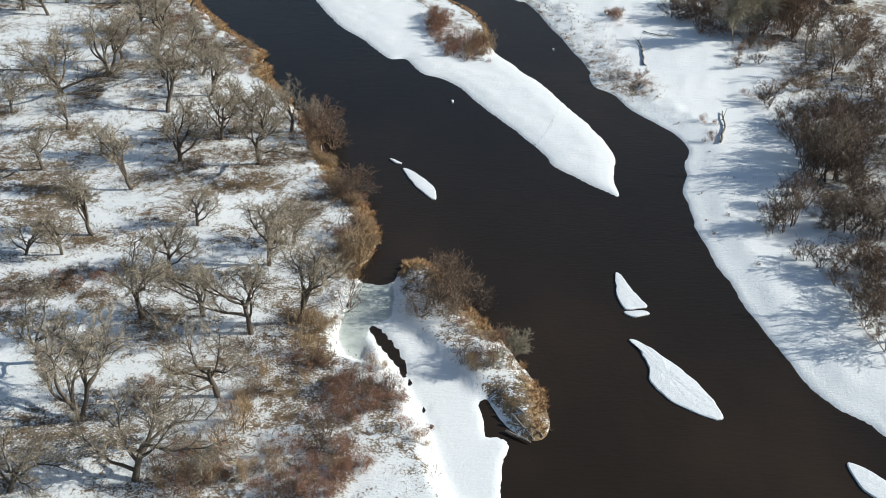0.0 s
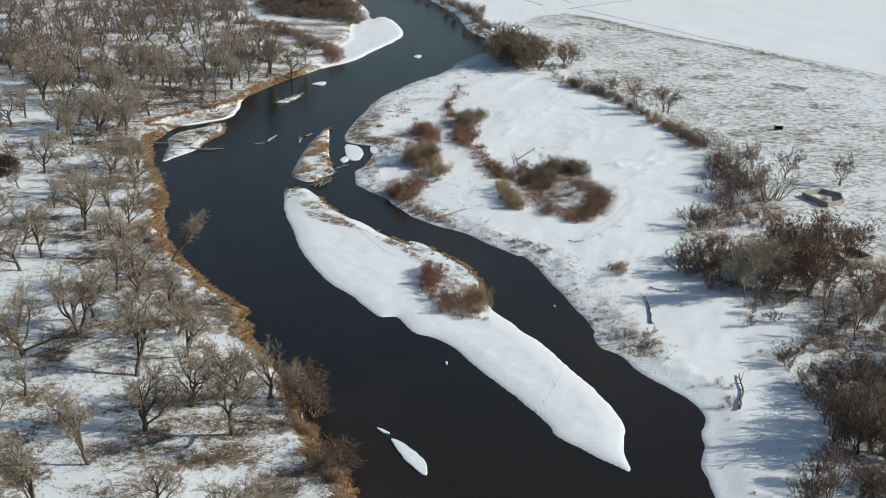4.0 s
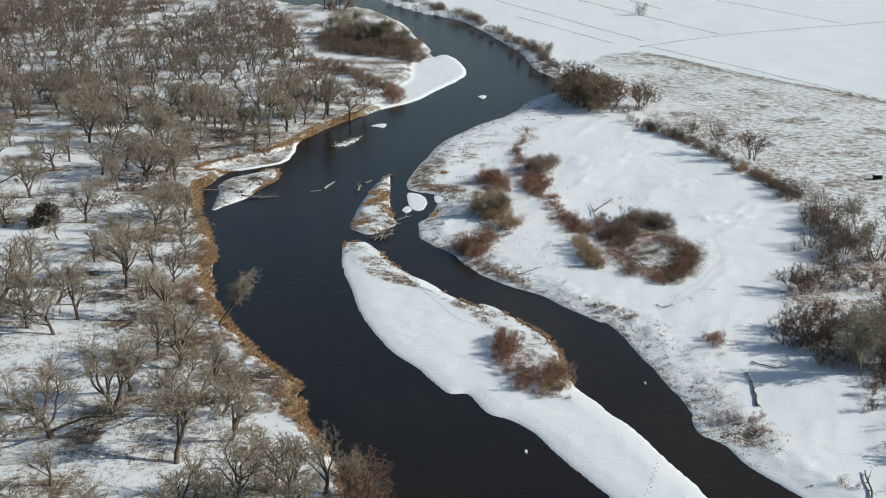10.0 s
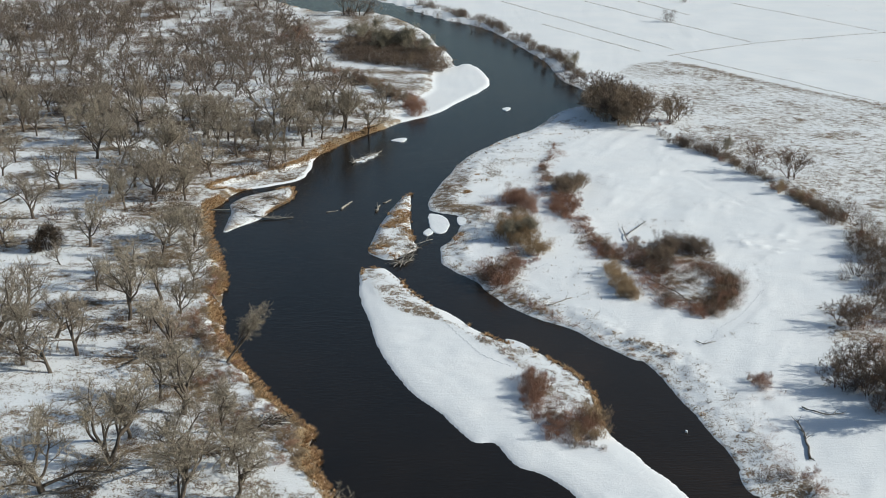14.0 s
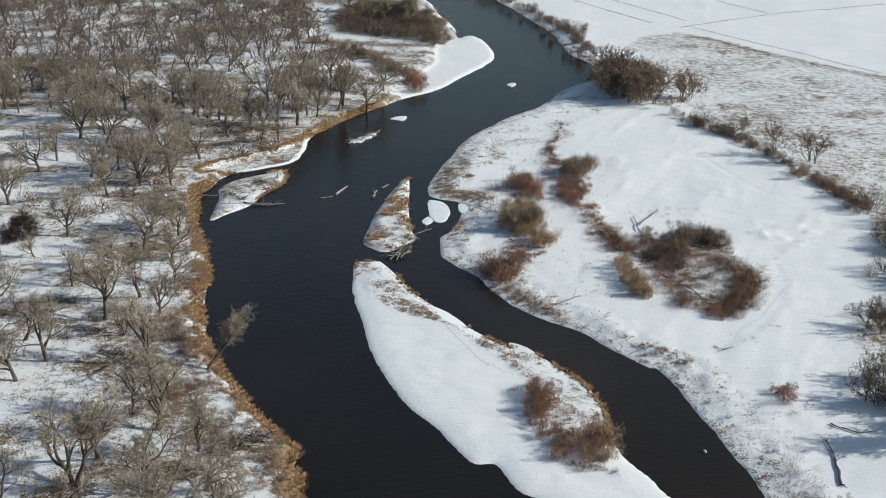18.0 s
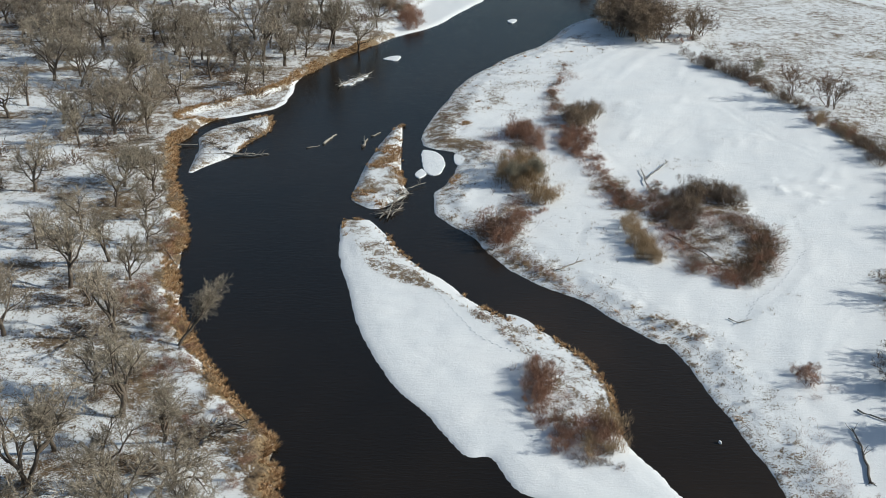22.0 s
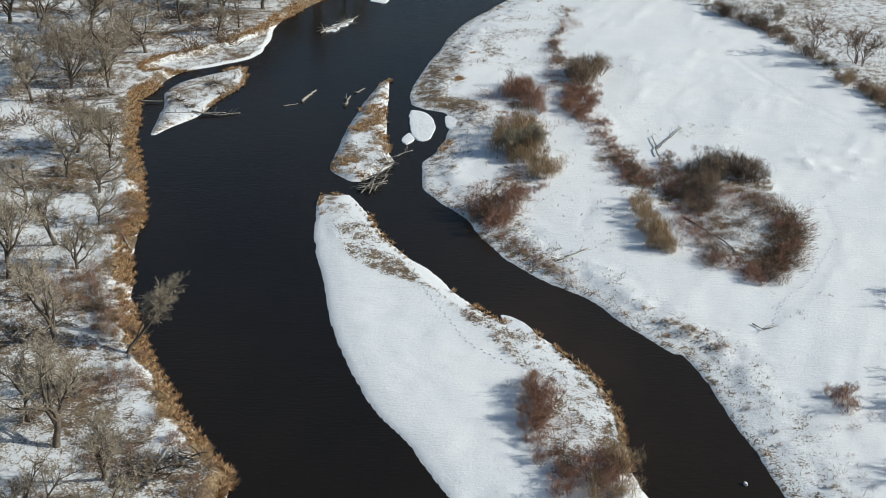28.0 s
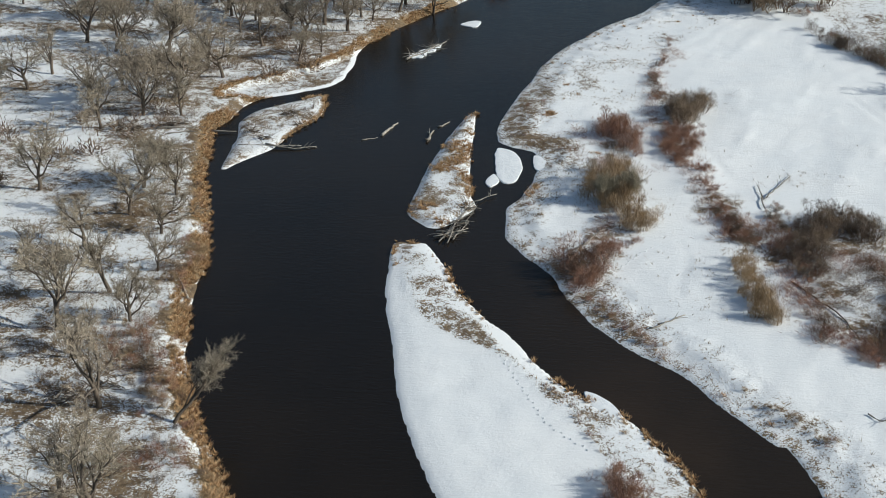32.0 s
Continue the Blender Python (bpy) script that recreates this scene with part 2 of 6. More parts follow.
def inside_by(poly, x, y, reach=30.0):
    """Metres from the outline, above zero inside, clipped at the reach."""
    out = np.full(x.shape, -float(reach))
    near = (x > poly[:, 0].min() - reach) & (x < poly[:, 0].max() + reach) & (y > poly[:, 1].min() - reach) & (y < poly[:, 1].max() + reach)
    px, py = x[near], y[near]
    best, odd = np.full(px.shape, float(reach) ** 2), np.zeros(px.shape, bool)
    for (ax, ay), (bx, by) in zip(poly, np.roll(poly, -1, 0)):
        dx, dy = bx - ax, by - ay
        s = np.clip(((px - ax) * dx + (py - ay) * dy) / (dx * dx + dy * dy + 1e-9), 0, 1)
        np.minimum(best, (px - ax - s * dx) ** 2 + (py - ay - s * dy) ** 2, out=best)
        if dy:
            odd ^= ((ay > py) != (by > py)) & (px < ax + (py - ay) / dy * dx)
    d = np.sqrt(best)
    out[near] = np.where(odd, d, -d)
    return out


def smooth(v, lo, hi):
    s = np.clip((v - lo) / (hi - lo), 0, 1)
    return s * s * (3 - 2 * s)


# ---- the plan: shores and islands ----
LEFT_NEAR = [
    (16.1, 56.8), (17.1, 64.2), (18.4, 68.9), (17.1, 70.8), (15.4, 71.1), (15.2, 74.7), (14.9, 78.5), (16, 78.7),
    (17.1, 75.2), (18.7, 71.5), (21.1, 69.4), (23.1, 70.2), (23.9, 73.7), (23.8, 79.3), (22.7, 83.6), (21.1, 87.5),
    (20.5, 90), (18.8, 93.3), (16.6, 97.8), (14.7, 101.3), (13.2, 105.8), (11.4, 112.6), (7.9, 115.3), (4.6, 113.2),
    (3.1, 109.5), (-0.9, 110), (-1.3, 113.5), (0.3, 117.4), (0.8, 123.8), (0.6, 131.5), (-1, 135.2), (-4.1, 138.8),
    (-5.8, 144.7), (-7.7, 154.5), (-9.4, 160.6),
]
LEFT_MID = [
    (-17.6, 183.4),
]
LEFT_BANK = [
    (-21, 191), (-20.3, 193.9), (-20.8, 196.5), (-22.4, 199.4), (-22.4, 201.5), (-23.2, 204.9), (-24.6, 207.3),
    (-26.3, 210.2), (-28.9, 214.4), (-31, 217.5), (-32.6, 221), (-35.5, 225.7), (-38.2, 231), (-40.7, 236.5), (-43.2, 242.3),
    (-44.9, 248.4), (-46.9, 257), (-48.1, 265.1), (-48.9, 271.3), (-49.4, 277.7), (-51.1, 286.7), (-53.2, 293.6),
    (-55.7, 302.1), (-58.2, 310.1), (-59.5, 317.9), (-60.6, 325.8), (-62.6, 336.4),
]
LEFT_COVE = [
    (-61.1, 343.2), (-58.6, 353), (-51.4, 359.5), (-42.4, 367), (-40.5, 378), (-40.9, 389.7), (-37.7, 399.8), (-32.3, 412),
    (-25.6, 424.1), (-18.4, 435.1), (-14.3, 442.1),
]
LEFT_FAR = [
    (-4.7, 453), (6.1, 477), (14.2, 496.3), (17.3, 508.3), (16.6, 528), (13.4, 545), (8.8, 553), (4.4, 548),
    (2.8, 553), (2.8, 565), (-0.3, 583.2), (-5, 606.4), (-11, 642.7), (-28.3, 689), (-44.3, 706), (-69.2, 708.2),
    (-91.5, 740), (-123.7, 782.5), (-174.6, 833),
]
RIGHT_FAR = [
    (-100.4, 815.2), (-54.6, 766.7), (-30.3, 739.8), (-7.2, 688.9), (18.8, 649.8), (33.2, 598.6), (43.1, 554.5), (46, 516.2),
    (51.5, 502.3), (54.5, 487.9), (51.8, 472.3), (42.4, 460.5), (33.8, 441.9), (28.1, 428.9), (21.9, 420.7), (12, 405),
    (4.5, 386.8), (1, 373.3), (-2.3, 357.6), (-4.6, 345.9), (-4.2, 337.6), (-1.9, 334.3), (0.9, 332.7), (3.3, 331.1),
    (4.1, 323.9), (2.3, 313.2), (-0.9, 305.7), (-1.7, 299.9), (-0.6, 291.4), (4.1, 284), (7.3, 279.3),
]
RIGHT_MID = [
    (9.7, 272.5), (14.3, 263.5), (20, 256), (25.6, 251.2), (30.7, 244), (34.1, 239.2), (37.1, 235.1), (38.4, 234.6),
    (40.7, 226.8), (43.3, 216.6), (45, 208.9), (46.2, 199.9), (47.4, 191.6), (49.3, 183.3),
]
RIGHT_NEAR = [
    (47.4, 191.2), (47.9, 184.3), (50.3, 180.8), (52.9, 172.4), (56.8, 165.6), (59.8, 160.9), (60.5, 155), (58.5, 146.1),
    (56.3, 137.5), (55.8, 128.3), (55.9, 117.8), (57.1, 107.3), (58.2, 97.6), (58.4, 93.8), (60.4, 86.9), (61.3, 79),
    (63.9, 74.4), (66.2, 71.8), (68.6, 68.1), (72.3, 63.3),
]
ISLAND_HEAD = [
    (-19.8, 288.9), (-16.2, 289.5), (-13.9, 289.1), (-11.1, 282.9), (-8.4, 276.1), (-5.9, 270), (-2.7, 264.7), (1, 260.4),
    (4.5, 253.6), (7.3, 249.3), (10.1, 246.2),
]
ISLAND_TAIL = [
    (17.5, 240.2), (21.7, 233.3), (25.2, 227.7), (27.1, 220), (27.4, 211.7), (28, 203.9), (31.6, 196.9), (32.9, 192.6),
    (36.5, 185.6), (39.1, 177.7), (42.6, 167.8), (44.2, 162), (45.4, 157.6), (46.2, 152.3), (45.6, 147.3), (44.5, 142.5),
    (44.5, 136.3), (42.4, 138), (38.5, 142.2), (34.2, 148.4), (33.7, 151.8), (31, 158.2), (27.8, 165), (23.4, 174.6),
    (18.8, 185), (14.6, 190), (11.9, 192), (9.7, 197.2), (8.1, 200.8), (4.9, 200.9), (2.2, 205.4), (-0.6, 211.2),
    (-3.4, 216.2), (-7.4, 223.4),
]
ISLAND_SIDE = [
    (-10.9, 233.4), (-12.7, 239.4), (-14.1, 244.8), (-15.4, 251.9), (-16.6, 259.5), (-17.9, 265.4), (-18.9, 271.8),
    (-19.7, 280.7),
]
ISLAND = ISLAND_HEAD + ISLAND_TAIL + ISLAND_SIDE
ISLET = [
    (-9.9, 350.5), (-9.6, 337.6), (-9.1, 319.5), (-8, 308.5), (-6.9, 303.9), (-10.9, 296.5), (-14.3, 295.2), (-18.3, 299.5),
    (-18.8, 303.1), (-17.7, 314.6), (-15.8, 329.6), (-13.2, 343.1), (-11.5, 349.9),
]
COVE_ISLET = [
    (-56.5, 316.6), (-57.1, 327.7), (-56.9, 331.8), (-58.3, 338.8), (-58.1, 343.2), (-56.5, 348.7), (-51.8, 353),
    (-46.9, 357), (-44.2, 359.3), (-42.9, 354.9), (-42.5, 347.2), (-44.6, 341.4), (-46.5, 336.6), (-47.6, 331.2),
    (-49.4, 326.7), (-52, 323), (-54.4, 319.4),
]
SIDE_POOL = [
    (-0.5, 97.4), (0.7, 97.8), (2.4, 95.2), (4.1, 91.3), (5.3, 87.1), (5.7, 83.8), (6.7, 80.1), (7.7, 75.7), (8.6, 71.4),
    (7.9, 72), (7, 75.7), (5.9, 80.1), (4.4, 83.9), (2.7, 88.3), (0.5, 92.9),
]

outer_left = [(-3600, LEFT_FAR[-1][1] + 260), (-3600, -500)]
left_shore = rounded(LEFT_NEAR + LEFT_MID + LEFT_BANK + LEFT_COVE + LEFT_FAR, closed=False)
LEFT = np.concatenate([left_shore, outer_left, [(LEFT_NEAR[0][0] - 25, -500)]])
right_shore = rounded(RIGHT_FAR + RIGHT_MID + RIGHT_NEAR, closed=False)
RIGHT = np.concatenate([right_shore, [(RIGHT_NEAR[-1][0] + 60, -500), (3600, -500), (3600, 4600), (-3600, 4600), (-3600, RIGHT_FAR[0][1] + 400)]])
ISLAND_LINE, ISLET_LINE, COVE_LINE, POOL_LINE = rounded(ISLAND), rounded(ISLET), rounded(COVE_ISLET), rounded(SIDE_POOL)
# plant zones
MEADOW = rounded([
    (65.2, 519.2), (94.8, 559.3), (122, 520.8), (148, 484), (173.1, 450), (194.3, 417.9), (236.2, 361.7), (121.3, 127),
    (82.4, 128.7), (87.7, 174), (95.7, 221.2), (102.6, 295.1), (91.7, 349.9), (79.7, 399),
], step=2)
BAR_BRUSH = rounded([
    (-1.5, 352.5), (11.8, 397.3), (27.8, 423.9), (47.8, 453), (54.8, 443.7), (48.1, 418.1), (36.1, 398.7), (31.3, 371),
    (36, 349.5), (38.6, 315), (45, 288.3), (46.7, 265.4), (57.5, 256.8), (64.4, 272.6), (62.9, 305.6), (57.4, 315),
    (45, 288.3), (37.7, 272.7), (31.3, 315), (24.2, 352.4), (24.8, 305.7), (14.7, 272.7), (8.6, 280.4), (9.5, 315.1),
    (2.4, 335.5),
], step=2)
ISLAND_BRUSH = rounded([
    (-20, 287.5), (-15.2, 288.4), (-10.3, 278.8), (-4.9, 266.5), (2.3, 254.6), (9, 246.1), (17.4, 239.1), (25.1, 226.7),
    (27, 219), (27.3, 210.7), (25.3, 197.7), (19.9, 203.9), (16.4, 204), (14.4, 228.9), (7.6, 240.3), (0.9, 252.5),
    (-6.1, 257), (-13.3, 263.7),
], step=2)
STRAND = rounded([
    (-4.7, 94), (-1.3, 109.4), (3.2, 110.1), (3, 99.6), (-0.5, 97.5), (-1.3, 88.2),
], step=2)
ICE_RIVER = rounded([
    (3, 99.6), (-0.5, 96.8), (3.5, 86.6), (7.7, 71.2), (9.9, 58.7), (16.3, 58.4), (18, 68.4), (15, 78.2), (10.1, 87.7),
], step=2)

THICKET_FLOOR = rounded([
    (78, 262), (76, 210), (86, 195), (83, 170), (80, 150), (74, 120), (78, 88), (125, 85), (135, 200), (112, 275),
], step=2)
SPIT_BAR = rounded([
    (-15, 436), (-4, 451), (8, 476), (19, 508), (18, 532), (9, 557), (3, 546), (-4, 524), (-3, 498), (-11, 470),
], step=2)
ISLE_BRUSH = rounded([
    (4.5, 110.7), (12.7, 104.6), (17.3, 95.9), (21, 86.4), (23.5, 75.8), (22.5, 68.9), (19.6, 70.2), (16.6, 78.6),
    (11.6, 86.8), (7, 94.1), (4.3, 101.8),
], step=2)
NEAR_BRUSH = rounded([
    (-15.1, 56.6), (-18.9, 76.8), (-14.9, 85.6), (-7.8, 89.4), (-0.5, 87.7), (4.8, 74.5), (9.3, 60.6), (3.1, 66.4),
    (-1.3, 68.8), (-2.7, 58),
], step=2)

CLUMPS_A = [
    (-35.4, 204.6, 5), (-41.5, 207.4, 4), (-36.5, 210.1, 4), (-40.8, 194.8, 5), (-48.9, 214.5, 3), (-60.1, 236.9, 7),
    (-51.2, 194.7, 3), (-43.7, 224.4, 4), (-53, 244.9, 5), (-40.1, 237.1, 3), (-63.5, 249, 7), (-78, 277.4, 3),
    (-84.2, 345.9, 7), (-71.3, 336.7, 5), (-79.5, 297.4, 4), (-58.6, 386.2, 3), (-51.1, 376.1, 4),
]
CLUMPS_B = [
    (-25.1, 162.6, 3), (-24.3, 152.9, 4), (-17.8, 148.1, 3), (-12.8, 151.3, 3), (-9, 130.8, 4), (-22.4, 141.7, 4),
    (-33.2, 148.7, 4), (-40.5, 142.4, 4), (-55.2, 187.9, 4), (-56, 179.4, 4), (-54.5, 107.7, 6), (-48.7, 109.1, 6),
    (-41.7, 104, 4), (-30.8, 80.8, 4), (-30.9, 93, 4), (-11.5, 98.3, 4), (-20.8, 90, 4),
]
DRIFTS = [
    (77.2, 304.9),
]

CLUMPS_C = [
    (50.6, 298.3, 6), (56.3, 294.8, 6), (61.2, 294.9, 4), (52.1, 278, 4), (53.3, 265.9, 5), (58.3, 263.1, 5),
    (61.3, 271.9, 4), (38.1, 309.5, 4), (40.2, 294.6, 4), (44.1, 287.7, 4), (18.5, 334.6, 4), (31.2, 334.8, 4),
    (30.6, 364.5, 4), (12.4, 280.8, 5), (16.6, 294.4, 5), (11, 271.4, 4), (35.1, 305.6, 3),
]
CLUMPS_D = [
    (132.9, 420.8, 7), (126, 417.4, 6), (149.3, 402.9, 6), (154, 399.4, 6), (99.5, 414.6, 5), (90, 427.5, 6),
    (121.5, 439.9, 5), (133.8, 372, 6), (155.4, 371.3, 7), (134.5, 332.2, 6), (118.4, 338.8, 6), (124.7, 471, 6),
    (94, 527.8, 6), (106.2, 514.4, 6),
]
RUTS = [rounded(q, closed=False, step=3) for q in (
    [
    (71.4, 368.3), (75, 355.2), (78.2, 345.4), (80.5, 335.4),
], [
    (29, 291.3), (29.2, 284.4), (27.4, 277.9), (27.2, 273.6),
],
    [
    (31.1, 346.9), (36.6, 335.3), (40, 321),
], [
    (62.7, 229.3), (69.5, 243.2), (77.9, 253.8), (81.8, 261.5),
],
    [
    (43.1, 238.2), (51.9, 242.1), (63.4, 256.4), (70.3, 272.4), (71.7, 290.7),
], [
    (62.5, 224.7), (66.2, 234.9), (73.3, 244.3),
],
    [
    (55.2, 335.9), (66.7, 345.5), (78.7, 340.8), (86.7, 327.3),
])]
SHELF = rounded([
    (-65.1, 353.3), (-52.5, 358), (-42.8, 365), (-40.6, 377.3), (-40.3, 391.6), (-42.7, 384.3), (-48.7, 374.9), (-55.4, 367),
    (-63.5, 360.5),
], step=2)


def relief(x, y):
    """Height of the ground, and its cover of straw, weeds and ice, over arrays of places."""
    wob = 0.45 * fbm(x, y, 3.2, 3, 5) + 0.7 * fbm(x, y, 11, 2, 9)
    left, right = inside_by(LEFT, x, y) + wob, inside_by(RIGHT, x, y) + wob
    isl, islet, cove = (inside_by(p, x, y, 12) + 0.6 * wob for p in (ISLAND_LINE, ISLET_LINE, COVE_LINE))
    pool = inside_by(POOL_LINE, x, y, 12) - 0.25 + 0.8 * wob
    roll = fbm(x, y, 26, 4, 21)
    small = fbm(x, y, 2.6, 3, 33)
    flat_left = np.maximum(inside_by(STRAND, x, y, 12), inside_by(ICE_RIVER, x, y, 12))
    low = smooth(flat_left, -2.5, 0.5)

    def rise(d, top, width, rim):
        return np.where(d > 0, np.minimum(d * 0.5, rim) + (top - rim) * smooth(d, 0.3, width), np.maximum(d * 0.5, -1.2))

    hl = rise(left, 1.5, 3.2, 0.25)
    hl = np.where(left > 0, hl * (1 - low) + np.minimum(left * 0.5, 0.16) * low, hl)
    step_down = smooth(inside_by(SHELF, x, y, 12), -1.2, 0.4)
    hl = np.where(left > 0, hl * (1 - step_down) + np.minimum(left * 0.5, 0.25) * step_down, hl)
    bar_low = smooth(inside_by(SPIT_BAR, x, y, 12), -6, 0)
    hl = np.where(left > 0, hl * (1 - bar_low) + np.minimum(left * 0.35, 0.4) * bar_low, hl)
    hr = rise(right, 0.9, 7.0, 0.22)
    hi = rise(isl, 0.45, 4.0, 0.2)
    ht = rise(islet, 0.7, 2.0, 0.15)
    hc = rise(cove, 0.6, 2.0, 0.18)
    z = np.maximum.reduce([hl, hr, hi, ht, hc])
    sunk = smooth(pool, -0.45, 0.45)
    z = z * (1 - sunk) - 0.3 * sunk
    inland = np.maximum.reduce([left, right, isl, islet, cove])
    bumpy = smooth(inland, 0.5, 6)
    z = z + bumpy * (1 - low) * (1 - sunk) * (0.28 * roll * smooth(np.maximum(left, right), 1, 12) + 0.05 * small + np.where(right > 0, 0.42 * (1 - smooth(right, 5, 13)) * (0.2 + 0.8 * smooth(y, 145, 180)), 0.08) * fbm(x, y, 2.3, 2, 35))

    m_in = inside_by(MEADOW, x, y, 20)
    for line in RUTS:
        gap = np.full(x.shape, 9.0)
        near = (x > line[:, 0].min() - 3) & (x < line[:, 0].max() + 3) & (y > line[:, 1].min() - 3) & (y < line[:, 1].max() + 3)
        for (ax, ay), (bx, by) in zip(line[:-1], line[1:]):
            s = np.clip(((x[near] - ax) * (bx - ax) + (y[near] - ay) * (by - ay)) / ((bx - ax) ** 2 + (by - ay) ** 2 + 1e-9), 0, 1)
            gap[near] = np.minimum(gap[near], np.hypot(x[near] - ax - s * (bx - ax), y[near] - ay - s * (by - ay)))
        z = z + 0.03 * np.exp(-((gap - 1.3) / 0.6) ** 2) - 0.055 * np.exp(-(gap / 0.7) ** 2)
    (dx, dy), = DRIFTS
    z = z + 1.0 * np.maximum(fbm(x * 0.9 + y * 0.5, y * 1.4, 2.9, 3, 36), 0) * (1 - smooth(np.hypot(x - dx, y - dy), 4, 12))
    z = z + 0.35 * np.maximum(fbm(x - y * 0.7, y * 0.5, 22, 2, 37), 0) * smooth(right, 8, 20)
    z = z + 0.26 * np.maximum(fbm(x * 1.2 - y * 0.5, y * 0.45, 5.5, 3, 38), 0) * smooth(right, 6, 15) * (1 - smooth(m_in, -4, 4))
    z = z + 0.06 * fbm(0.92 * x + 0.4 * y, (0.4 * x - 0.92 * y) * 0.22, 3.0, 3, 39) * smooth(isl, 1, 4)
    spit = smooth(y, 440, 455) * smooth(x, -25, -10)
    reach = 4.4 + 2.6 * fbm(x, y, 14, 3, 40)
    near_left = np.where(left > -0.4, 1 - smooth(left, reach * 0.5, reach * 1.5 + 0.3), 0) * (1 - low) * (1 - spit)
    shelf = smooth(inside_by(SHELF, x, y, 12), -0.6, 0.6)
    gold = 2.2 + 1.2 * fbm(x, y, 9, 3, 47)
    straw = near_left * np.where(left > -0.4, 1 - 0.72 * smooth(left, gold, gold + 1.2), 0) * (0.74 + 0.75 * fbm(x, y, 5, 3, 41)) * (1 - shelf)
    s_in = inside_by(SHELF, x, y, 12)
    straw = np.maximum(straw, np.where(left > 0.3, smooth(s_in, -3.4, -1.8) * (1 - smooth(s_in, -0.9, -0.2)), 0) * smooth(left, 1.2, 2.2) * (0.72 + 0.4 * fbm(x, y, 6, 2, 46)))
    straw = np.maximum(straw, np.where(isl > -0.3, 1 - smooth(isl, 0.6, 1.6), 0) * smooth(inside_by(ISLAND_BRUSH, x, y, 12), -2.0, 0.6) * 0.75)
    straw = np.maximum(straw, np.where(islet > -0.3, 0.45 + 0.4 * fbm(x, y, 4, 3, 43), 0))
    straw = np.maximum(straw, np.where(cove > -0.3, 1 - smooth(cove, 0.5, 1.8), 0) * 0.75 * smooth(x, -53, -46))
    straw = np.maximum(straw, np.where(isl > 0.3, smooth(inside_by(ISLAND_BRUSH, x, y, 12), -0.5, 1.5), 0) * (0.19 + 0.25 * fbm(x, y, 4, 3, 49)))
    near_right = np.where(right > -0.3, 1 - smooth(right, 1.5, 5), 0) * (0.25 + 0.75 * smooth(y, 150, 185))
    straw = np.maximum(straw, near_right * (0.31 + 0.18 * fbm(x, y, 12, 2, 44)))
    bar = smooth(inside_by(BAR_BRUSH, x, y, 12), -2, 2)
    straw = np.maximum(straw, bar * smooth(right, 0, 2) * (1 - smooth(right, 10, 26)) * (0.29 + 0.24 * fbm(x, y, 5, 3, 45)))
    isle = smooth(inside_by(ISLE_BRUSH, x, y, 12), -3, 0)
    straw = straw * (1 - 0.38 * isle)
    weeds = np.where(left > 1.0, 0.60 + 0.04 * smooth(y, 280, 420) + 0.36 * fbm(x, y * 1.8, 11, 4, 51), 0) * (1 - low)
    weeds = np.maximum(weeds, near_left * (1 - shelf) * (0.74 + 0.5 * fbm(x, y, 6, 3, 48)))
    weeds = np.maximum(weeds, near_right * 0.60)
    weeds = np.maximum(weeds, np.where(right > 1, 1 - smooth(right, 6, 14), 0) * smooth(420 - y, 0, 60) * smooth(y, 140, 185) * (0.56 + 0.3 * fbm(x, y, 14, 2, 55)))
    weeds = np.maximum(weeds, smooth(m_in, -3, 3) * (0.59 + 0.09 * fbm(x, y, 34, 3, 53) + 0.16 * np.exp(-((m_in - 3) / 4) ** 2) * smooth(x, 80, 110) + 0.05 * fbm(x, y, 9, 2, 52)))
    weeds = np.maximum(weeds, smooth(inside_by(BAR_BRUSH, x, y, 12), -3, 2) * (0.455 + 0.28 * fbm(x, y, 7, 3, 54)))
    weeds = np.maximum(weeds, smooth(inside_by(ISLAND_BRUSH, x, y, 12), -1, 1.5) * (0.62 + 0.2 * fbm(x, y, 5, 3, 56)))
    weeds = np.maximum(weeds, np.where((cove > 0) | (islet > 0), 0.60 + 0.25 * fbm(x, y, 5, 2, 61), 0))
    weeds = np.maximum(weeds, smooth(inside_by(ISLE_BRUSH, x, y, 12), -1, 1.5) * (0.58 + 0.2 * fbm(x, y, 7, 2, 58)))
    weeds = np.maximum(weeds, smooth(inside_by(NEAR_BRUSH, x, y, 12), -3, 2) * (0.66 + 0.25 * fbm(x, y, 7, 2, 59)))
    for cx, cy, r in CLUMPS_A + CLUMPS_B + CLUMPS_C + CLUMPS_D:
        near = (np.abs(x - cx) < 2 * r) & (np.abs(y - cy) < 2 * r)
        d = np.hypot(x[near] - cx, (y[near] - cy) * 0.9) / r + 0.55 * fbm(x[near], y[near], 3.5, 3, 60)
        weeds[near] = np.maximum(weeds[near], 0.70 * (1 - smooth(d, 0.55, 1.15)))
    weeds = np.maximum(weeds, smooth(inside_by(THICKET_FLOOR, x, y, 12), -4, 4) * (0.60 + 0.25 * fbm(x, y, 8, 3, 62)))
    weeds = np.maximum(weeds, smooth(right, 2, 8) * (0.20 + 0.34 * fbm(x, y, 14, 3, 63)))
    weeds = np.maximum(weeds, 0.12 + 0.10 * fbm(x, y, 30, 3, 57))
    clean = smooth(inside_by(SPIT_BAR, x, y, 12), -3, 1)
    weeds, straw = weeds * (1 - 0.85 * clean), straw * (1 - 0.9 * clean)
    ice = low * smooth(inside_by(STRAND, x, y, 12), -1.5, 0.8)
    return z, np.clip(straw, 0, 1), np.clip(weeds, 0, 1), np.clip(ice, 0, 1)


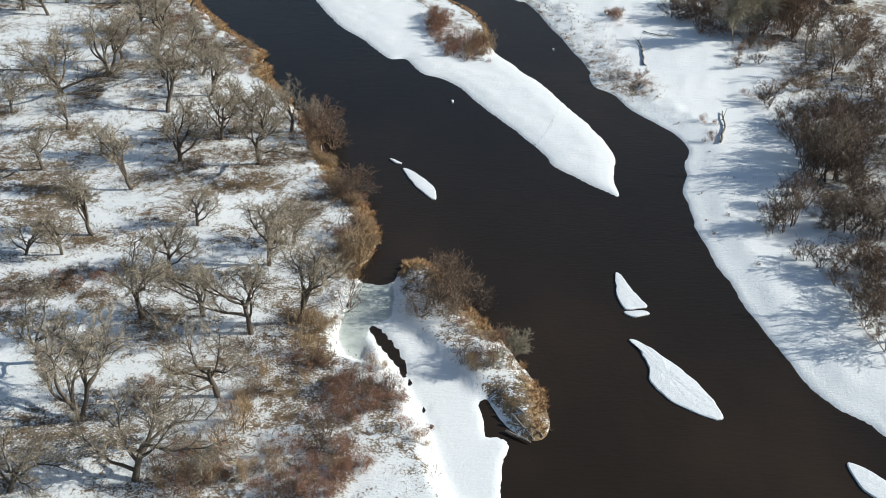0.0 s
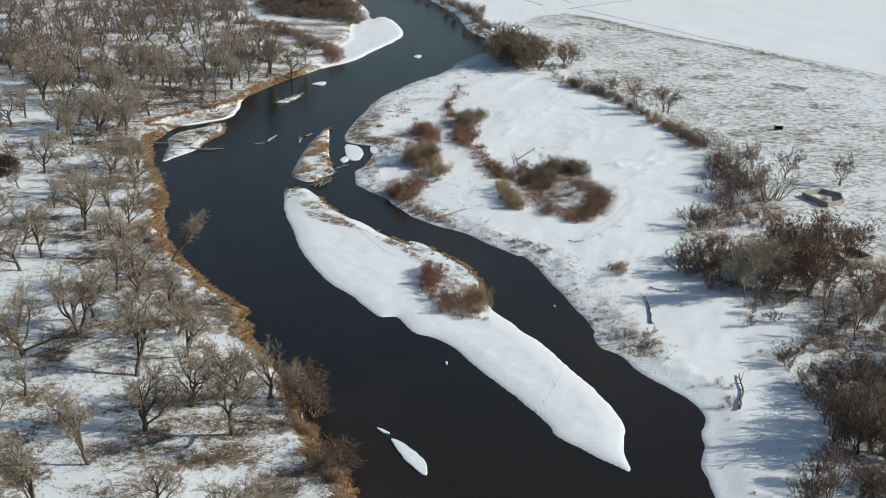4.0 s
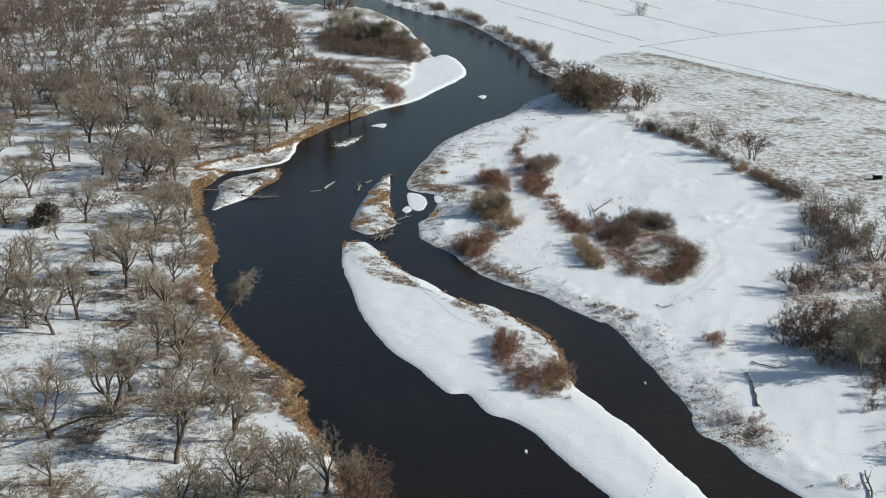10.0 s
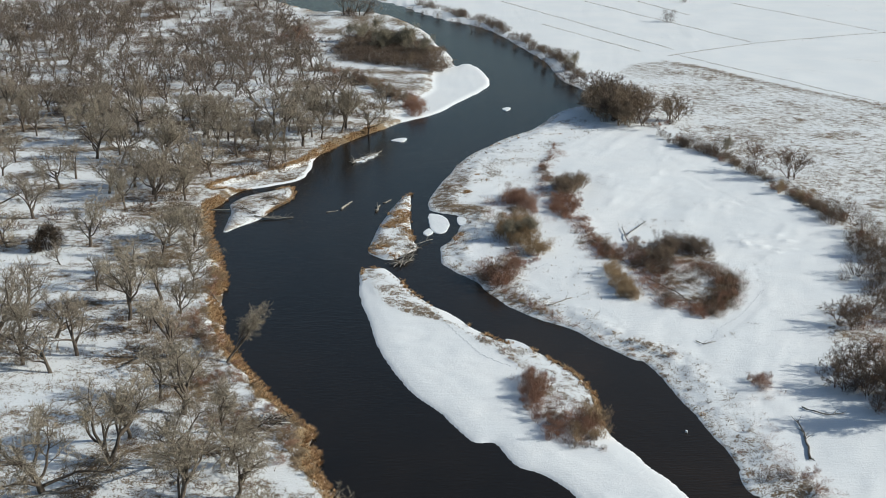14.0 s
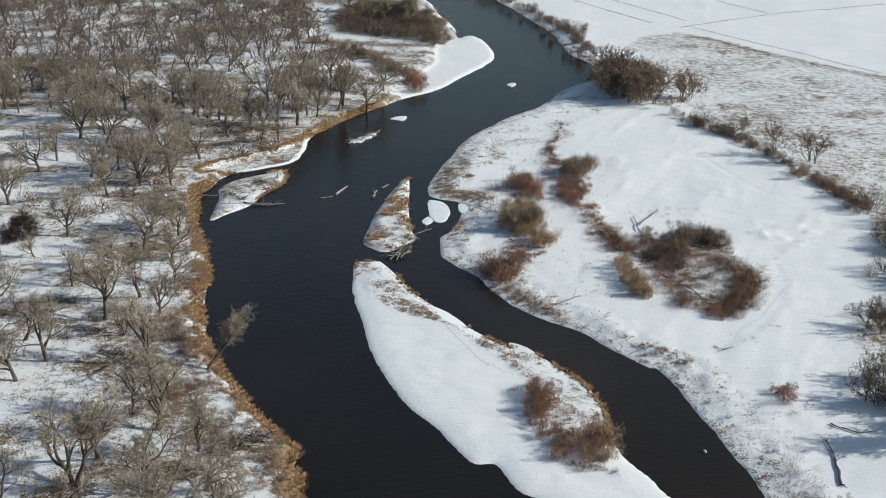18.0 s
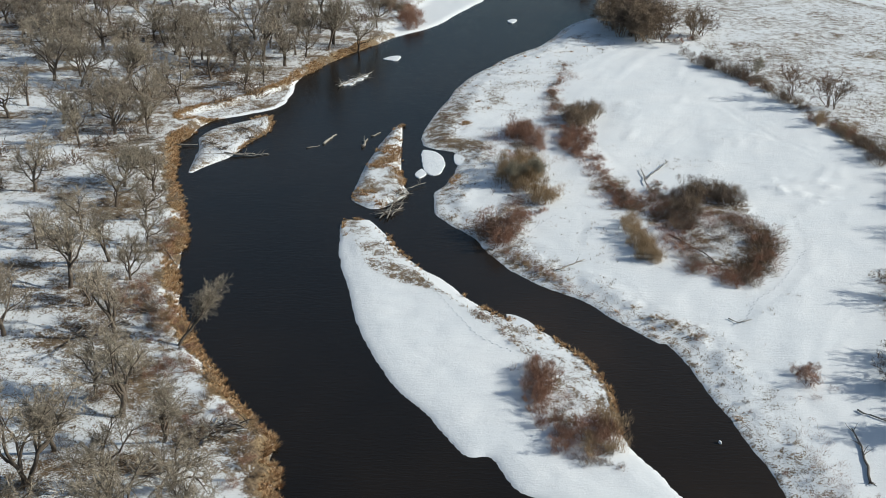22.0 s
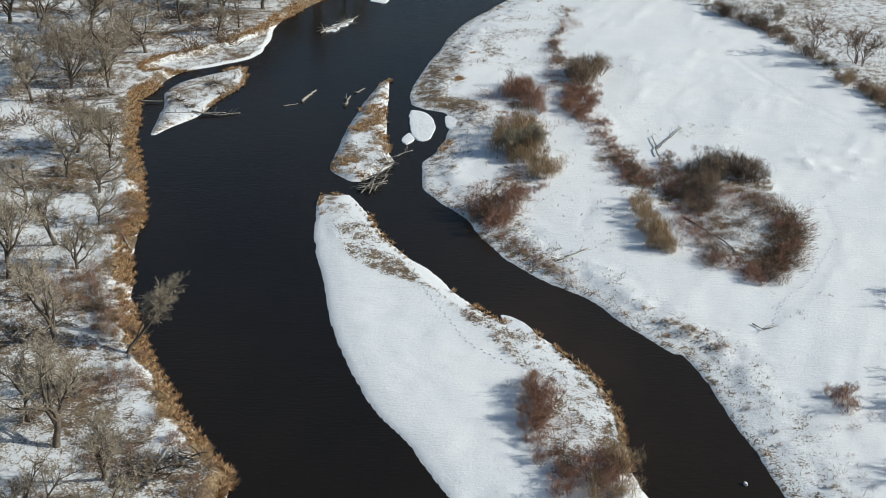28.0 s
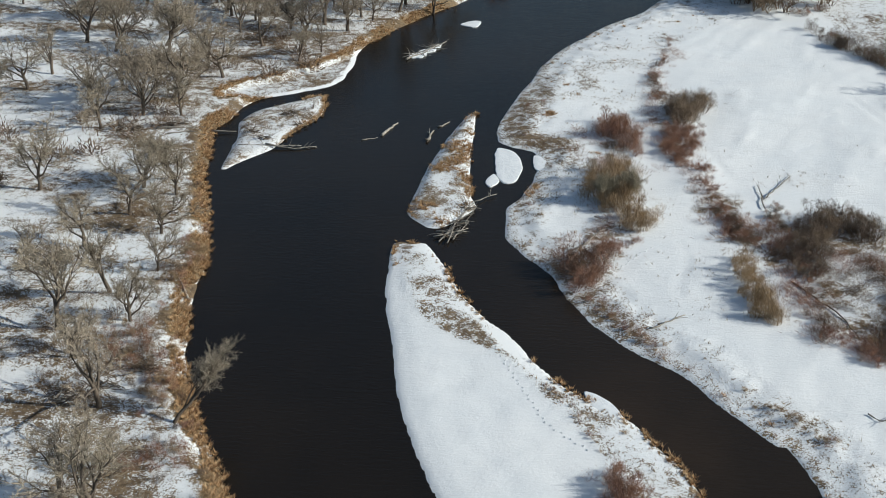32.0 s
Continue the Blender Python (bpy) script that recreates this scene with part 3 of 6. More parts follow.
def spaced(lo, a, b, hi, step, grow):
    """Places along one axis, even between a and b and ever wider outside."""
    mid = list(np.arange(a, b, step))
    up, s = [], step
    while (up[-1] if up else b) < hi:
        s *= grow
        up.append((up[-1] if up else mid[-1]) + s)
    down, s = [], step
    while (down[-1] if down else a) > lo:
        s *= grow
        down.append((down[-1] if down else mid[0]) - s)
    return np.array(down[::-1] + mid + up)


gx = spaced(-3500, -66, 112, 3500, 0.86, 1.05)
gy = spaced(-600, 66, 430, 4500, 0.88, 1.04)
GX, GY = np.meshgrid(gx, gy)
gz, g_straw, g_weeds, g_ice = (v.reshape(GX.shape) for v in relief(GX.ravel(), GY.ravel()))
nx, ny = len(gx), len(gy)
ground_mesh = bpy.data.meshes.new("ground")
idx = np.arange(nx * ny).reshape(ny, nx)
quads = np.stack([idx[:-1, :-1], idx[:-1, 1:], idx[1:, 1:], idx[1:, :-1]], -1).reshape(-1, 4)
ground_mesh.from_pydata(np.stack([GX, GY, gz], -1).reshape(-1, 3), [], quads)
layer = ground_mesh.color_attributes.new("cover", "FLOAT_COLOR", "POINT")
layer.data.foreach_set("color", np.stack([g_straw, g_weeds, g_ice, np.ones_like(gz)], -1).astype(np.float32).ravel())
ground_mesh.polygons.foreach_set("use_smooth", np.ones(len(quads), bool))
ground_mesh.materials.append(M_GROUND)
ground = tagged(new("ground", ground_mesh), "snow-covered flood plain with dead grass and straw banks", "ground", kind="structure")


def ground_z(x, y):
    """The height of the built sheet."""
    i, j = np.clip(np.searchsorted(gx, x) - 1, 0, nx - 2), np.clip(np.searchsorted(gy, y) - 1, 0, ny - 2)
    s, t = (x - gx[i]) / (gx[i + 1] - gx[i]), (y - gy[j]) / (gy[j + 1] - gy[j])
    return (gz[j, i] * (1 - s) + gz[j, i + 1] * s) * (1 - t) + (gz[j + 1, i] * (1 - s) + gz[j + 1, i + 1] * s) * t


def cover_at(x, y):
    i, j = np.clip(np.searchsorted(gx, x) - 1, 0, nx - 2), np.clip(np.searchsorted(gy, y) - 1, 0, ny - 2)
    return g_straw[j, i], g_weeds[j, i], g_ice[j, i]


def mesh_of(name, verts, faces, material, soft=False):
    me = bpy.data.meshes.new(name)
    me.from_pydata(verts, [], faces)
    me.materials.append(material)
    if soft:
        me.polygons.foreach_set("use_smooth", np.ones(len(me.polygons), bool))
    return me


def part(name, me, parent, label=""):
    ob = new(name, me)
    ob.parent = parent
    return tagged(ob, label)


water = tagged(new("water", mesh_of("water", [(-2500, -500, 0), (2500, -500, 0), (2500, 4000, 0), (-2500, 4000, 0)],
               [(0, 1, 2, 3)], M_WATER)), "dark brown slow river water with faint ripples", "water", kind="structure")


# ---- ice floes ----
def floe(points, thick=0.22, label="snow-covered ice floe lying in the dark river", jag=0.25):
    line = rounded(points, step=5)
    n, c = len(line), line.mean(0)
    line = line + np.stack([fbm(line[:, 0], line[:, 1], 1.6, 2, 71), fbm(line[:, 0], line[:, 1], 1.6, 2, 72)], -1) * jag
    verts, faces = [], []
    for k, (s, z) in enumerate(((1.0, -0.1), (1.0, thick * 0.7), (0.96, thick), (0.7, thick * 1.15), (0.35, thick * 1.25))):
        for x, y in c + (line - c) * s:
            verts.append((x - c[0], y - c[1], z + (0.04 * float(fbm(np.array([x]), np.array([y]), 1.2, 2, 73)[0]) if k > 1 else 0)))
    for k in range(4):
        for i in range(n):
            j = (i + 1) % n
            faces.append((k * n + i, k * n + j, (k + 1) * n + j, (k + 1) * n + i))
    verts.append((0, 0, thick * 1.25))
    faces += [(4 * n + i, 4 * n + (i + 1) % n, len(verts) - 1) for i in range(n)]
    ob = tagged(new("ice_floe", mesh_of("ice_floe", verts, faces, M_SNOW)), label, "ice floe", "ice floes in the river")
    ob.location = (c[0], c[1], 0)
    return ob


floe([
    (6.5, 148.5), (8.5, 146.6), (11.4, 141.5), (11.8, 136.4), (10.4, 137.5), (8.3, 141.6), (6.7, 146),
])
floe([
    (4, 152.3), (5.2, 151.5), (6.1, 150.1), (5, 150.6),
], label="small snowy ice floe in dark water")
floe([
    (39.3, 110.2), (40.1, 109.9), (41.2, 105.1), (42.6, 100.9), (40.8, 100.2), (38.9, 100.4), (38.6, 104.4),
])
floe([
    (38.9, 99.3), (41.5, 99.5), (42.5, 98.6), (39.9, 98.1),
], label="narrow broken sliver of snowy ice")
floe([
    (38.4, 91.8), (39.6, 91.6), (42.2, 87.9), (45, 83.4), (47, 78.1), (47.8, 73), (44.9, 74), (41.6, 77), (39.4, 81.7),
    (39.8, 85), (39.5, 88.9),
], label="long pointed snow-covered ice floe in the river")
floe([
    (61.7, 63), (63.6, 62), (66.1, 58.7), (68.4, 53.1), (65.3, 54.3), (62.1, 57.8),
])
floe([
    (-4.1, 332.6), (-0.6, 330.5), (1, 323.8), (0.1, 317.3), (-2.1, 315.4), (-3.6, 318.8), (-4.5, 326.3),
], label="round snow-covered floe in a narrow inlet")
floe([
    (-5.7, 316.4), (-4.3, 319.8), (-3.2, 316.4), (-4.7, 313.5),
], label="small round snowy floe in an inlet")
floe([
    (3.1, 329.4), (5.7, 327.3), (5, 321.8), (3.2, 323.8),
], label="small snowy floe against the bank")
floe([
    (20.2, 462.5), (22.4, 465.5), (23.6, 463.5), (21.7, 459.6),
], label="small snowy floe in the upper river")
floe([
    (-28.2, 387.2), (-26.6, 391), (-24.4, 393.8), (-21.2, 397.6), (-21.8, 394.4), (-23.6, 390.6), (-25.4, 387.4),
], 0.3, jag=0.9, label="ragged snowy ice caught on a stranded log")
floe([
    (-17.9, 414.3), (-15.4, 417.5), (-12.8, 417.5), (-13.8, 412.7),
], label="small snowy floe near the far bank")
floe([
    (-65.8, 704.6), (-60.3, 713.3), (-56.5, 704.6), (-59.5, 696.1),
], label="far snowy floe in the river bend")
floe([
    (12.1, 245.7), (15.1, 244.1), (17.3, 239.9), (15.9, 238.7), (13.3, 241.7),
], label="shelf of snowy ice beside the island")


floe([
    (17, 177.9), (17.4, 177.9), (17.5, 177.4), (17.1, 177.3),
], 0.35, jag=0.15, label="small lump of white ice in dark water")
floe([
    (41.2, 204.8), (41.5, 204.8), (41.6, 204.4), (41.3, 204.4),
], 0.3, jag=0.15, label="small lump of white ice in the side channel")


# ---- trees and shrubs ----
class Wood:
    def __init__(self):
        self.v, self.f = [], []

    def tube(self, pts, r0, r1, sides):
        base, n = len(self.v), len(pts)
        for i, p in enumerate(pts):
            d = (pts[min(i + 1, n - 1)] - pts[max(i - 1, 0)]).normalized()
            a = d.orthogonal().normalized()
            b = d.cross(a)
            r = r0 + (r1 - r0) * i / (n - 1)
            for s in range(sides):
                w = 2 * math.pi * s / sides
                self.v.append(p + (a * math.cos(w) + b * math.sin(w)) * r)
        for i in range(n - 1):
            for s in range(sides):
                q, e = base + i * sides, (s + 1) % sides
                self.f.append((q + s, q + e, q + sides + e, q + sides + s))

    def blade(self, p, d, length, width, rng):
        a = d.cross(Vector((rng.uniform(-1, 1), rng.uniform(-1, 1), rng.uniform(-1, 1)))).normalized() * width * 0.5
        k = len(self.v)
        bend = Vector((rng.uniform(-1, 1), rng.uniform(-1, 1), rng.uniform(-0.6, 0.6))) * length * 0.12
        self.v += [p - a, p + a, p + d * length + bend]
        self.f.append((k, k + 1, k + 2))


def limb_line(rng, start, way, length, segs, wild, lift):
    pts, d = [start.copy()], way.normalized()
    for _ in range(segs):
        d = (d + Vector((rng.uniform(-wild, wild), rng.uniform(-wild, wild), rng.uniform(-wild, wild) + lift))).normalized()
        pts.append(pts[-1] + d * length / segs)
    return pts


def along(pts, s):
    k = min(int(s * (len(pts) - 1)), len(pts) - 2)
    return pts[k].lerp(pts[k + 1], s * (len(pts) - 1) - k), (pts[k + 1] - pts[k]).normalized()


def sideways(rng, d, spread):
    a = d.orthogonal().normalized()
    a.rotate(Matrix.Rotation(rng.uniform(0, 2 * math.pi), 3, d))
    return (d * math.cos(spread) + a * math.sin(spread)).normalized()


def tree_meshes(seed, limbs=5, lean=0.1, fork=0.35, spread=0.8, forked=1, twigs=14, width=0.043, branches=8, sprays=6, sides=6, stout=1.0):
    """A bare tree one unit (ten metres) high: trunk, limbs with their branches, and a crown of twigs."""
    rng = random.Random(seed)
    trunk, crown, arms = Wood(), Wood(), []
    top = 3.9 + rng.uniform(-0.6, 0.8)
    stems = []
    for k in range(forked):
        way = Vector((rng.uniform(-1, 1) * (lean + 0.18 * (forked > 1)), rng.uniform(-1, 1) * lean, 1))
        pts = limb_line(rng, Vector((0.25 * k, 0.1 * k, -0.25)), way, top, 6, 0.25, 0.05)
        trunk.tube(pts, (0.30 if forked == 1 else 0.22) * stout, 0.15 * stout, sides)
        stems.append(pts)
    for i in range(limbs):
        arm = Wood()
        pts0 = stems[i % forked]
        s = fork + (1 - fork) * (i + 0.9) / limbs
        p, d = along(pts0, min(s, 0.999))
        w = sideways(rng, d, spread * rng.uniform(0.6, 1.15) * (1.15 - 0.5 * s))
        length = rng.uniform(3.8, 6.0) * (1.2 - 0.3 * s)
        pts = limb_line(rng, p, w, length, 6, 0.34, 0.08)
        arm.tube(pts[::1 if sides > 4 else 2], 0.155 * stout, 0.03 * stout, min(sides, 4))
        for j in range(branches):
            q, e = along(pts, 0.28 + 0.72 * (j + rng.random()) / branches)
            bl = rng.uniform(1.3, 2.5)
            sub = limb_line(rng, q, sideways(rng, e, rng.uniform(0.5, 1.0)), bl, 4, 0.32, 0.09)
            arm.tube(sub[::2], 0.05 * stout, 0.012, 3)
            for m in range(sprays):
                u, g = along(sub, 0.15 + 0.85 * (m + rng.random()) / sprays)
                tw = limb_line(rng, u, sideways(rng, g, rng.uniform(0.4, 1.0)), rng.uniform(0.7, 1.3), 2, 0.3, 0.0)
                crown.blade(tw[0], (tw[2] - tw[0]).normalized(), (tw[2] - tw[0]).length, width * 1.5, rng)
                for _ in range(twigs):
                    o, h = along(tw, rng.random())
                    crown.blade(o, sideways(rng, h, rng.uniform(0.3, 1.2)), rng.uniform(0.3, 0.75), width, rng)
        arms.append(arm)
    high = max(v.z for v in crown.v)
    k = 10.0 / high
    for wd in (trunk, crown, *arms):
        wd.v = [v * k for v in wd.v]
    return trunk, arms, crown


def tree_kind(name, seed, bark, twig, label, category="tree", group="", **how):
    """The model of a tree, at the origin and ten metres high, from which the standing ones are copied."""
    trunk, arms, crown = tree_meshes(seed, **how)
    ob = tagged(new(name), label, category, group)
    part("trunk", mesh_of("trunk", trunk.v, trunk.f, bark, True), ob)
    for a in arms:
        part("limb", mesh_of("limb", a.v, a.f, bark, True), ob)
    part("crown", mesh_of("crown", crown.v, crown.f, twig), ob, "haze of fine bare twigs")
    return ob


def shrub_kind(name, seed, twig, label, lobes=8, twigs=900, wide=1.2, width=0.022, group="", category="shrub", high=3.0, reach=0.42, upright=0.25):
    """A bare shrub as a dome of several lobes: stems from one foot into each lobe, fine twigs filling it out unevenly."""
    rng = random.Random(seed)
    stalks, fine = Wood(), Wood()
    heads = []
    for i in range(lobes):
        a, r = rng.uniform(0, 2 * math.pi), wide * math.sqrt(rng.random())
        size = rng.uniform(0.2, 0.44) * high * 0.72
        top = high * rng.uniform(0.42, 1.0) * (1 - 0.25 * (r / wide) ** 2)
        heads.append((Vector((math.cos(a) * r, math.sin(a) * r, max(top - size, size * 0.45))), size))
    for c, size in heads:
        for _ in range(1):
            foot = Vector((c.x * 0.35 + rng.uniform(-.25, .25), c.y * 0.35 + rng.uniform(-.25, .25), -0.12))
            tip = c + Vector((rng.uniform(-1, 1), rng.uniform(-1, 1), rng.uniform(-0.2, 0.9))) * size * 0.75
            bow = foot.lerp(tip, 0.5) + Vector((rng.uniform(-.15, .15), rng.uniform(-.15, .15), 0.1))
            stalks.tube([foot, bow, tip] if high > 5 else [foot, tip], 0.035 * high / 3, 0.008, 3)
    for _ in range(twigs):
        c, size = rng.choice(heads)
        v = Vector((rng.gauss(0, 1), rng.gauss(0, 1), rng.gauss(0, 1))).normalized() * size * rng.random() ** 0.5
        p = c + Vector((v.x, v.y, v.z * 1.15))
        if p.z < 0.05:
            p.z = rng.uniform(0.0, 0.25) * high
        d = (v.normalized() * 0.7 + Vector((rng.uniform(-.8, .8), rng.uniform(-.8, .8), rng.uniform(-.4, .4) + upright))).normalized()
        fine.blade(p - d * reach * 0.4, d, reach * rng.uniform(0.6, 1.3), width, rng)
    k = high / max(v.z for v in fine.v)
    for wd in (stalks, fine):
        wd.v = [v * k for v in wd.v]
    ob = tagged(new(name, mesh_of(name, fine.v, fine.f, twig)), label, category, group)
    part("stem_clump", mesh_of("stem_clump", stalks.v, stalks.f, twig), ob)
    return ob


def stool_kind(seed, twig, label, name="thicket_bush", group="tall thicket bushes", limbs=9, spread=0.62, **how):
    """A tall bush of many stems from one stool, ten metres high."""
    stems, arms, crown = tree_meshes(seed, limbs=limbs, forked=5, fork=0.12, spread=spread, lean=0.42, sides=3, stout=0.42, **how)
    for a in arms:
        k = len(stems.v)
        stems.v += a.v
        stems.f += [tuple(q + k for q in f) for f in a.f]
    ob = tagged(new(name, mesh_of(name, crown.v, crown.f, twig)), label, "bush", group)
    part("stem_clump", mesh_of("stem_clump", stems.v, stems.f, twig), ob)
    return ob


COTTONWOODS = [
    tree_kind("cottonwood_tree", 11 + i, M_BARK, M_TWIG, lab, "tree", "bare trees on the flood plain", **how)
    for i, (lab, how) in enumerate([
        ("bare old cottonwood with a broad rounded crown in snow", dict(limbs=7, spread=1.0)),
        ("leaning bare cottonwood with crooked limbs on snowy ground", dict(limbs=6, lean=0.45, spread=0.95)),
        ("twin-stemmed bare cottonwood standing in snow", dict(limbs=8, forked=2, fork=0.4, spread=0.8)),
        ("gnarled bare cottonwood forking low over snow", dict(limbs=8, fork=0.2, spread=1.1)),
        ("slender bare cottonwood with an upswept crown", dict(limbs=6, fork=0.4, spread=0.7)),
        ("bare cottonwood with wide drooping limbs", dict(limbs=6, fork=0.3, spread=1.2, lean=0.2)),
        ("short-boled bare cottonwood with dense twigs", dict(limbs=7, fork=0.15, spread=0.9, twigs=16)),
        ("crooked bare cottonwood with sparse crown", dict(limbs=5, fork=0.4, spread=0.9, lean=0.3, twigs=9)),
    ])]
WOODLANDS = [tree_kind("cottonwood_tree", 31 + i, M_BARK, M_WOOD, "bare cottonwood in open woodland over snow", "tree",
                       "bare trees on the flood plain", limbs=6, spread=sp, lean=le, twigs=17, width=0.045, branches=6, sprays=5)
             for i, (sp, le) in enumerate(((1.0, 0.1), (0.8, 0.3), (1.15, 0.2), (0.75, 0.1), (0.95, 0.4)))]
PALES = [tree_kind("poplar_tree", 61 + i, M_PALE, M_PALE, "slender pale bare poplar with upright branches", "tree",
                   "pale trees of the thicket", limbs=7, fork=0.12, spread=0.5, lean=0.06, twigs=20, stout=0.45) for i in range(2)]
GREYS = [shrub_kind("thicket_shrub", 71 + i, M_GREY, "dense grey-brown bare thicket shrub in snow", 12, 640, 1.3, 0.036, "thicket shrubs") for i in range(4)]
TALLS = [shrub_kind("thicket_bush", 171 + i, M_GREY, "tall dense brown bare thicket bush in snow", 18, 1050, 2.8, 0.054, "tall thicket bushes", "bush", 6.0, 0.6, 0.4) for i in range(5)]
RIVERS = [shrub_kind("riverside_bush", 271 + i, M_GREY, "dark brown bare bush on the river shore", 18, 900, 2.5, 0.075, "riverside bushes", "bush", 6.0, 0.55) for i in range(3)]
THICKS = [stool_kind(571 + i, mt, lb, branches=6, sprays=4, twigs=6, width=0.08) for i, (mt, lb) in enumerate(
    [(M_GREY, "tall grey-brown bare thicket bush in snow")] * 3 + [(M_BROWN, "tall red-brown bare thicket bush in snow")] * 3)]
FARSTOOLS = [stool_kind(591 + i, mt, "brown bare bush of many stems on a snowy shore", "shore_bush", "bushes of the far shores", limbs=13, spread=0.5, branches=4, sprays=4, twigs=7, width=0.08)
             for i, mt in enumerate((M_OLIVE, M_GREY, M_OLIVE))]
SAPLINGS = [tree_kind("thicket_tree", 661 + i, M_BARK, M_WOOD, "thin crooked bare tree among thicket bushes", "tree", "thin trees of the thicket", limbs=5, fork=0.3,
                      spread=0.75, lean=0.3, twigs=8, stout=0.6, branches=6, sprays=5) for i in range(3)]
REDS = [shrub_kind("willow_shrub", 81 + i, M_RED, "reddish-brown bare willow shrub in snow", 9, 640, 1.1, 0.032, "willow shrubs", upright=0.9) for i in range(4)]
TANS = [shrub_kind("bank_shrub", 91 + i, M_TAN, "tan dry shrub with fine stems on a snowy bank", 8, 640, 1.0, 0.032, "tan shrubs", upright=1.1) for i in range(3)]
OLIVES = [shrub_kind("olive_shrub", 291 + i, M_OLIVE, "rounded grey-brown bare shrub with fine upright twigs", 10, 760, 1.1, 0.028, "olive-brown shrubs", upright=0.8) for i in range(2)]
BRIARS = [shrub_kind("briar_shrub", 181 + i, mt, lb, 9, 640, 1.3, 0.034, "briar shrubs", upright=0.3) for i, (mt, lb) in enumerate((
    (M_RED, "tangled red-brown briar shrub under bare trees"), (M_GREY, "tangled grey-brown briar shrub under bare trees"), (M_RED, "low spreading red-brown briar in snow")))]
DARKS = [shrub_kind("dark_bush", 97, M_DARK, "dark dense round bush standing in snow", 12, 2600, 1.2, 0.05, "dark bushes", reach=0.4)]
MODELS = OLIVES + BRIARS + COTTONWOODS + WOODLANDS + TALLS + RIVERS + PALES + FARSTOOLS + THICKS + SAPLINGS + GREYS + REDS + TANS + DARKS
pick = random.Random(5)


def plant(models, x, y, h, base, k=None, squash=1.0):
    """One standing copy of a model, h metres high; base is the model's own height."""
    ob = models[k % len(models)] if k is not None else pick.choice(models)
    s = h / base
    w = s * squash * pick.uniform(0.9, 1.12)
    m = pose(x, y, ground_z(x, y) - 0.05, 0, 0, pick.uniform(0, 360))
    made = copy_thing(ob, m)
    made.scale = (w, w, s)
    return made


TREES_A = [
    (-61.9, 180.8, 15.6, 3), (-54.5, 190.8, 14.4, 2), (-39.3, 171.3, 15.3, 4), (-27.7, 159.2, 14.3, 0),
    (-32, 179.7, 10.7, 4), (-34.4, 150.3, 12.2, 6), (-20.1, 148.6, 22.1, 1), (-38.1, 201.7, 11.3, 4),
    (-41.6, 139.7, 12.9, 4), (-49.3, 153.2, 7.0, 6), (-59, 147.9, 10.3, 1), (-45.7, 124.1, 11.8, 4), (-55.5, 118.2, 7.4, 3),
    (-55.4, 123.9, 13.9, 4), (-16.1, 113, 13.2, 6), (-34.1, 98.6, 17.1, 1), (-30.9, 95.9, 15.1, 2), (-25, 98.9, 11.2, 1),
]
TREES_B = [
    (-17.5, 94.1, 15.6, 1), (-11, 96.5, 15.2, 4), (-21, 79.1, 14.0, 5), (-39.2, 74.7, 15.1, 2), (-35.7, 78, 11.9, 4),
    (-46.9, 88.1, 12.6, 1), (-29.8, 62.4, 13.9, 3), (-44.9, 60.8, 10.4, 3), (-31.5, 58.9, 6.0, 6), (-57.6, 164.3, 8.4, 7),
    (-70.1, 172.4, 9.7, 0), (-50.8, 213.7, 10.9, 7), (-52.9, 199, 11.8, 4), (-49.6, 117.9, 8.4, 6), (-28.7, 126.2, 7.6, 6),
    (-31.6, 112, 9.4, 6), (-12.4, 119.9, 8.6, 6),
]
TREES_C = [
    (-86.1, 300.9, 14.6, 0), (-106.3, 300.9, 10.5, 3), (-129.8, 381.3, 11.5, 0), (-108.2, 352.5, 13.3, 5),
    (-88.6, 340.9, 10.5, 1), (-92.1, 414.7, 13.8, 0), (-83.4, 422.8, 15.6, 4), (-66.9, 414.6, 13.8, 3),
    (-84.5, 377.8, 15, 4), (-87.1, 377.8, 10.6, 3), (-115.3, 410.7, 14.2, 3), (-67.8, 364.7, 13.4, 5),
    (-70.7, 340.8, 10.5, 6), (-52.9, 377.7, 8.5, 4), (-80.3, 229.6, 14.7, 0), (-65.4, 253, 14.6, 7),
    (-76.6, 270.4, 9.1, 7),
]
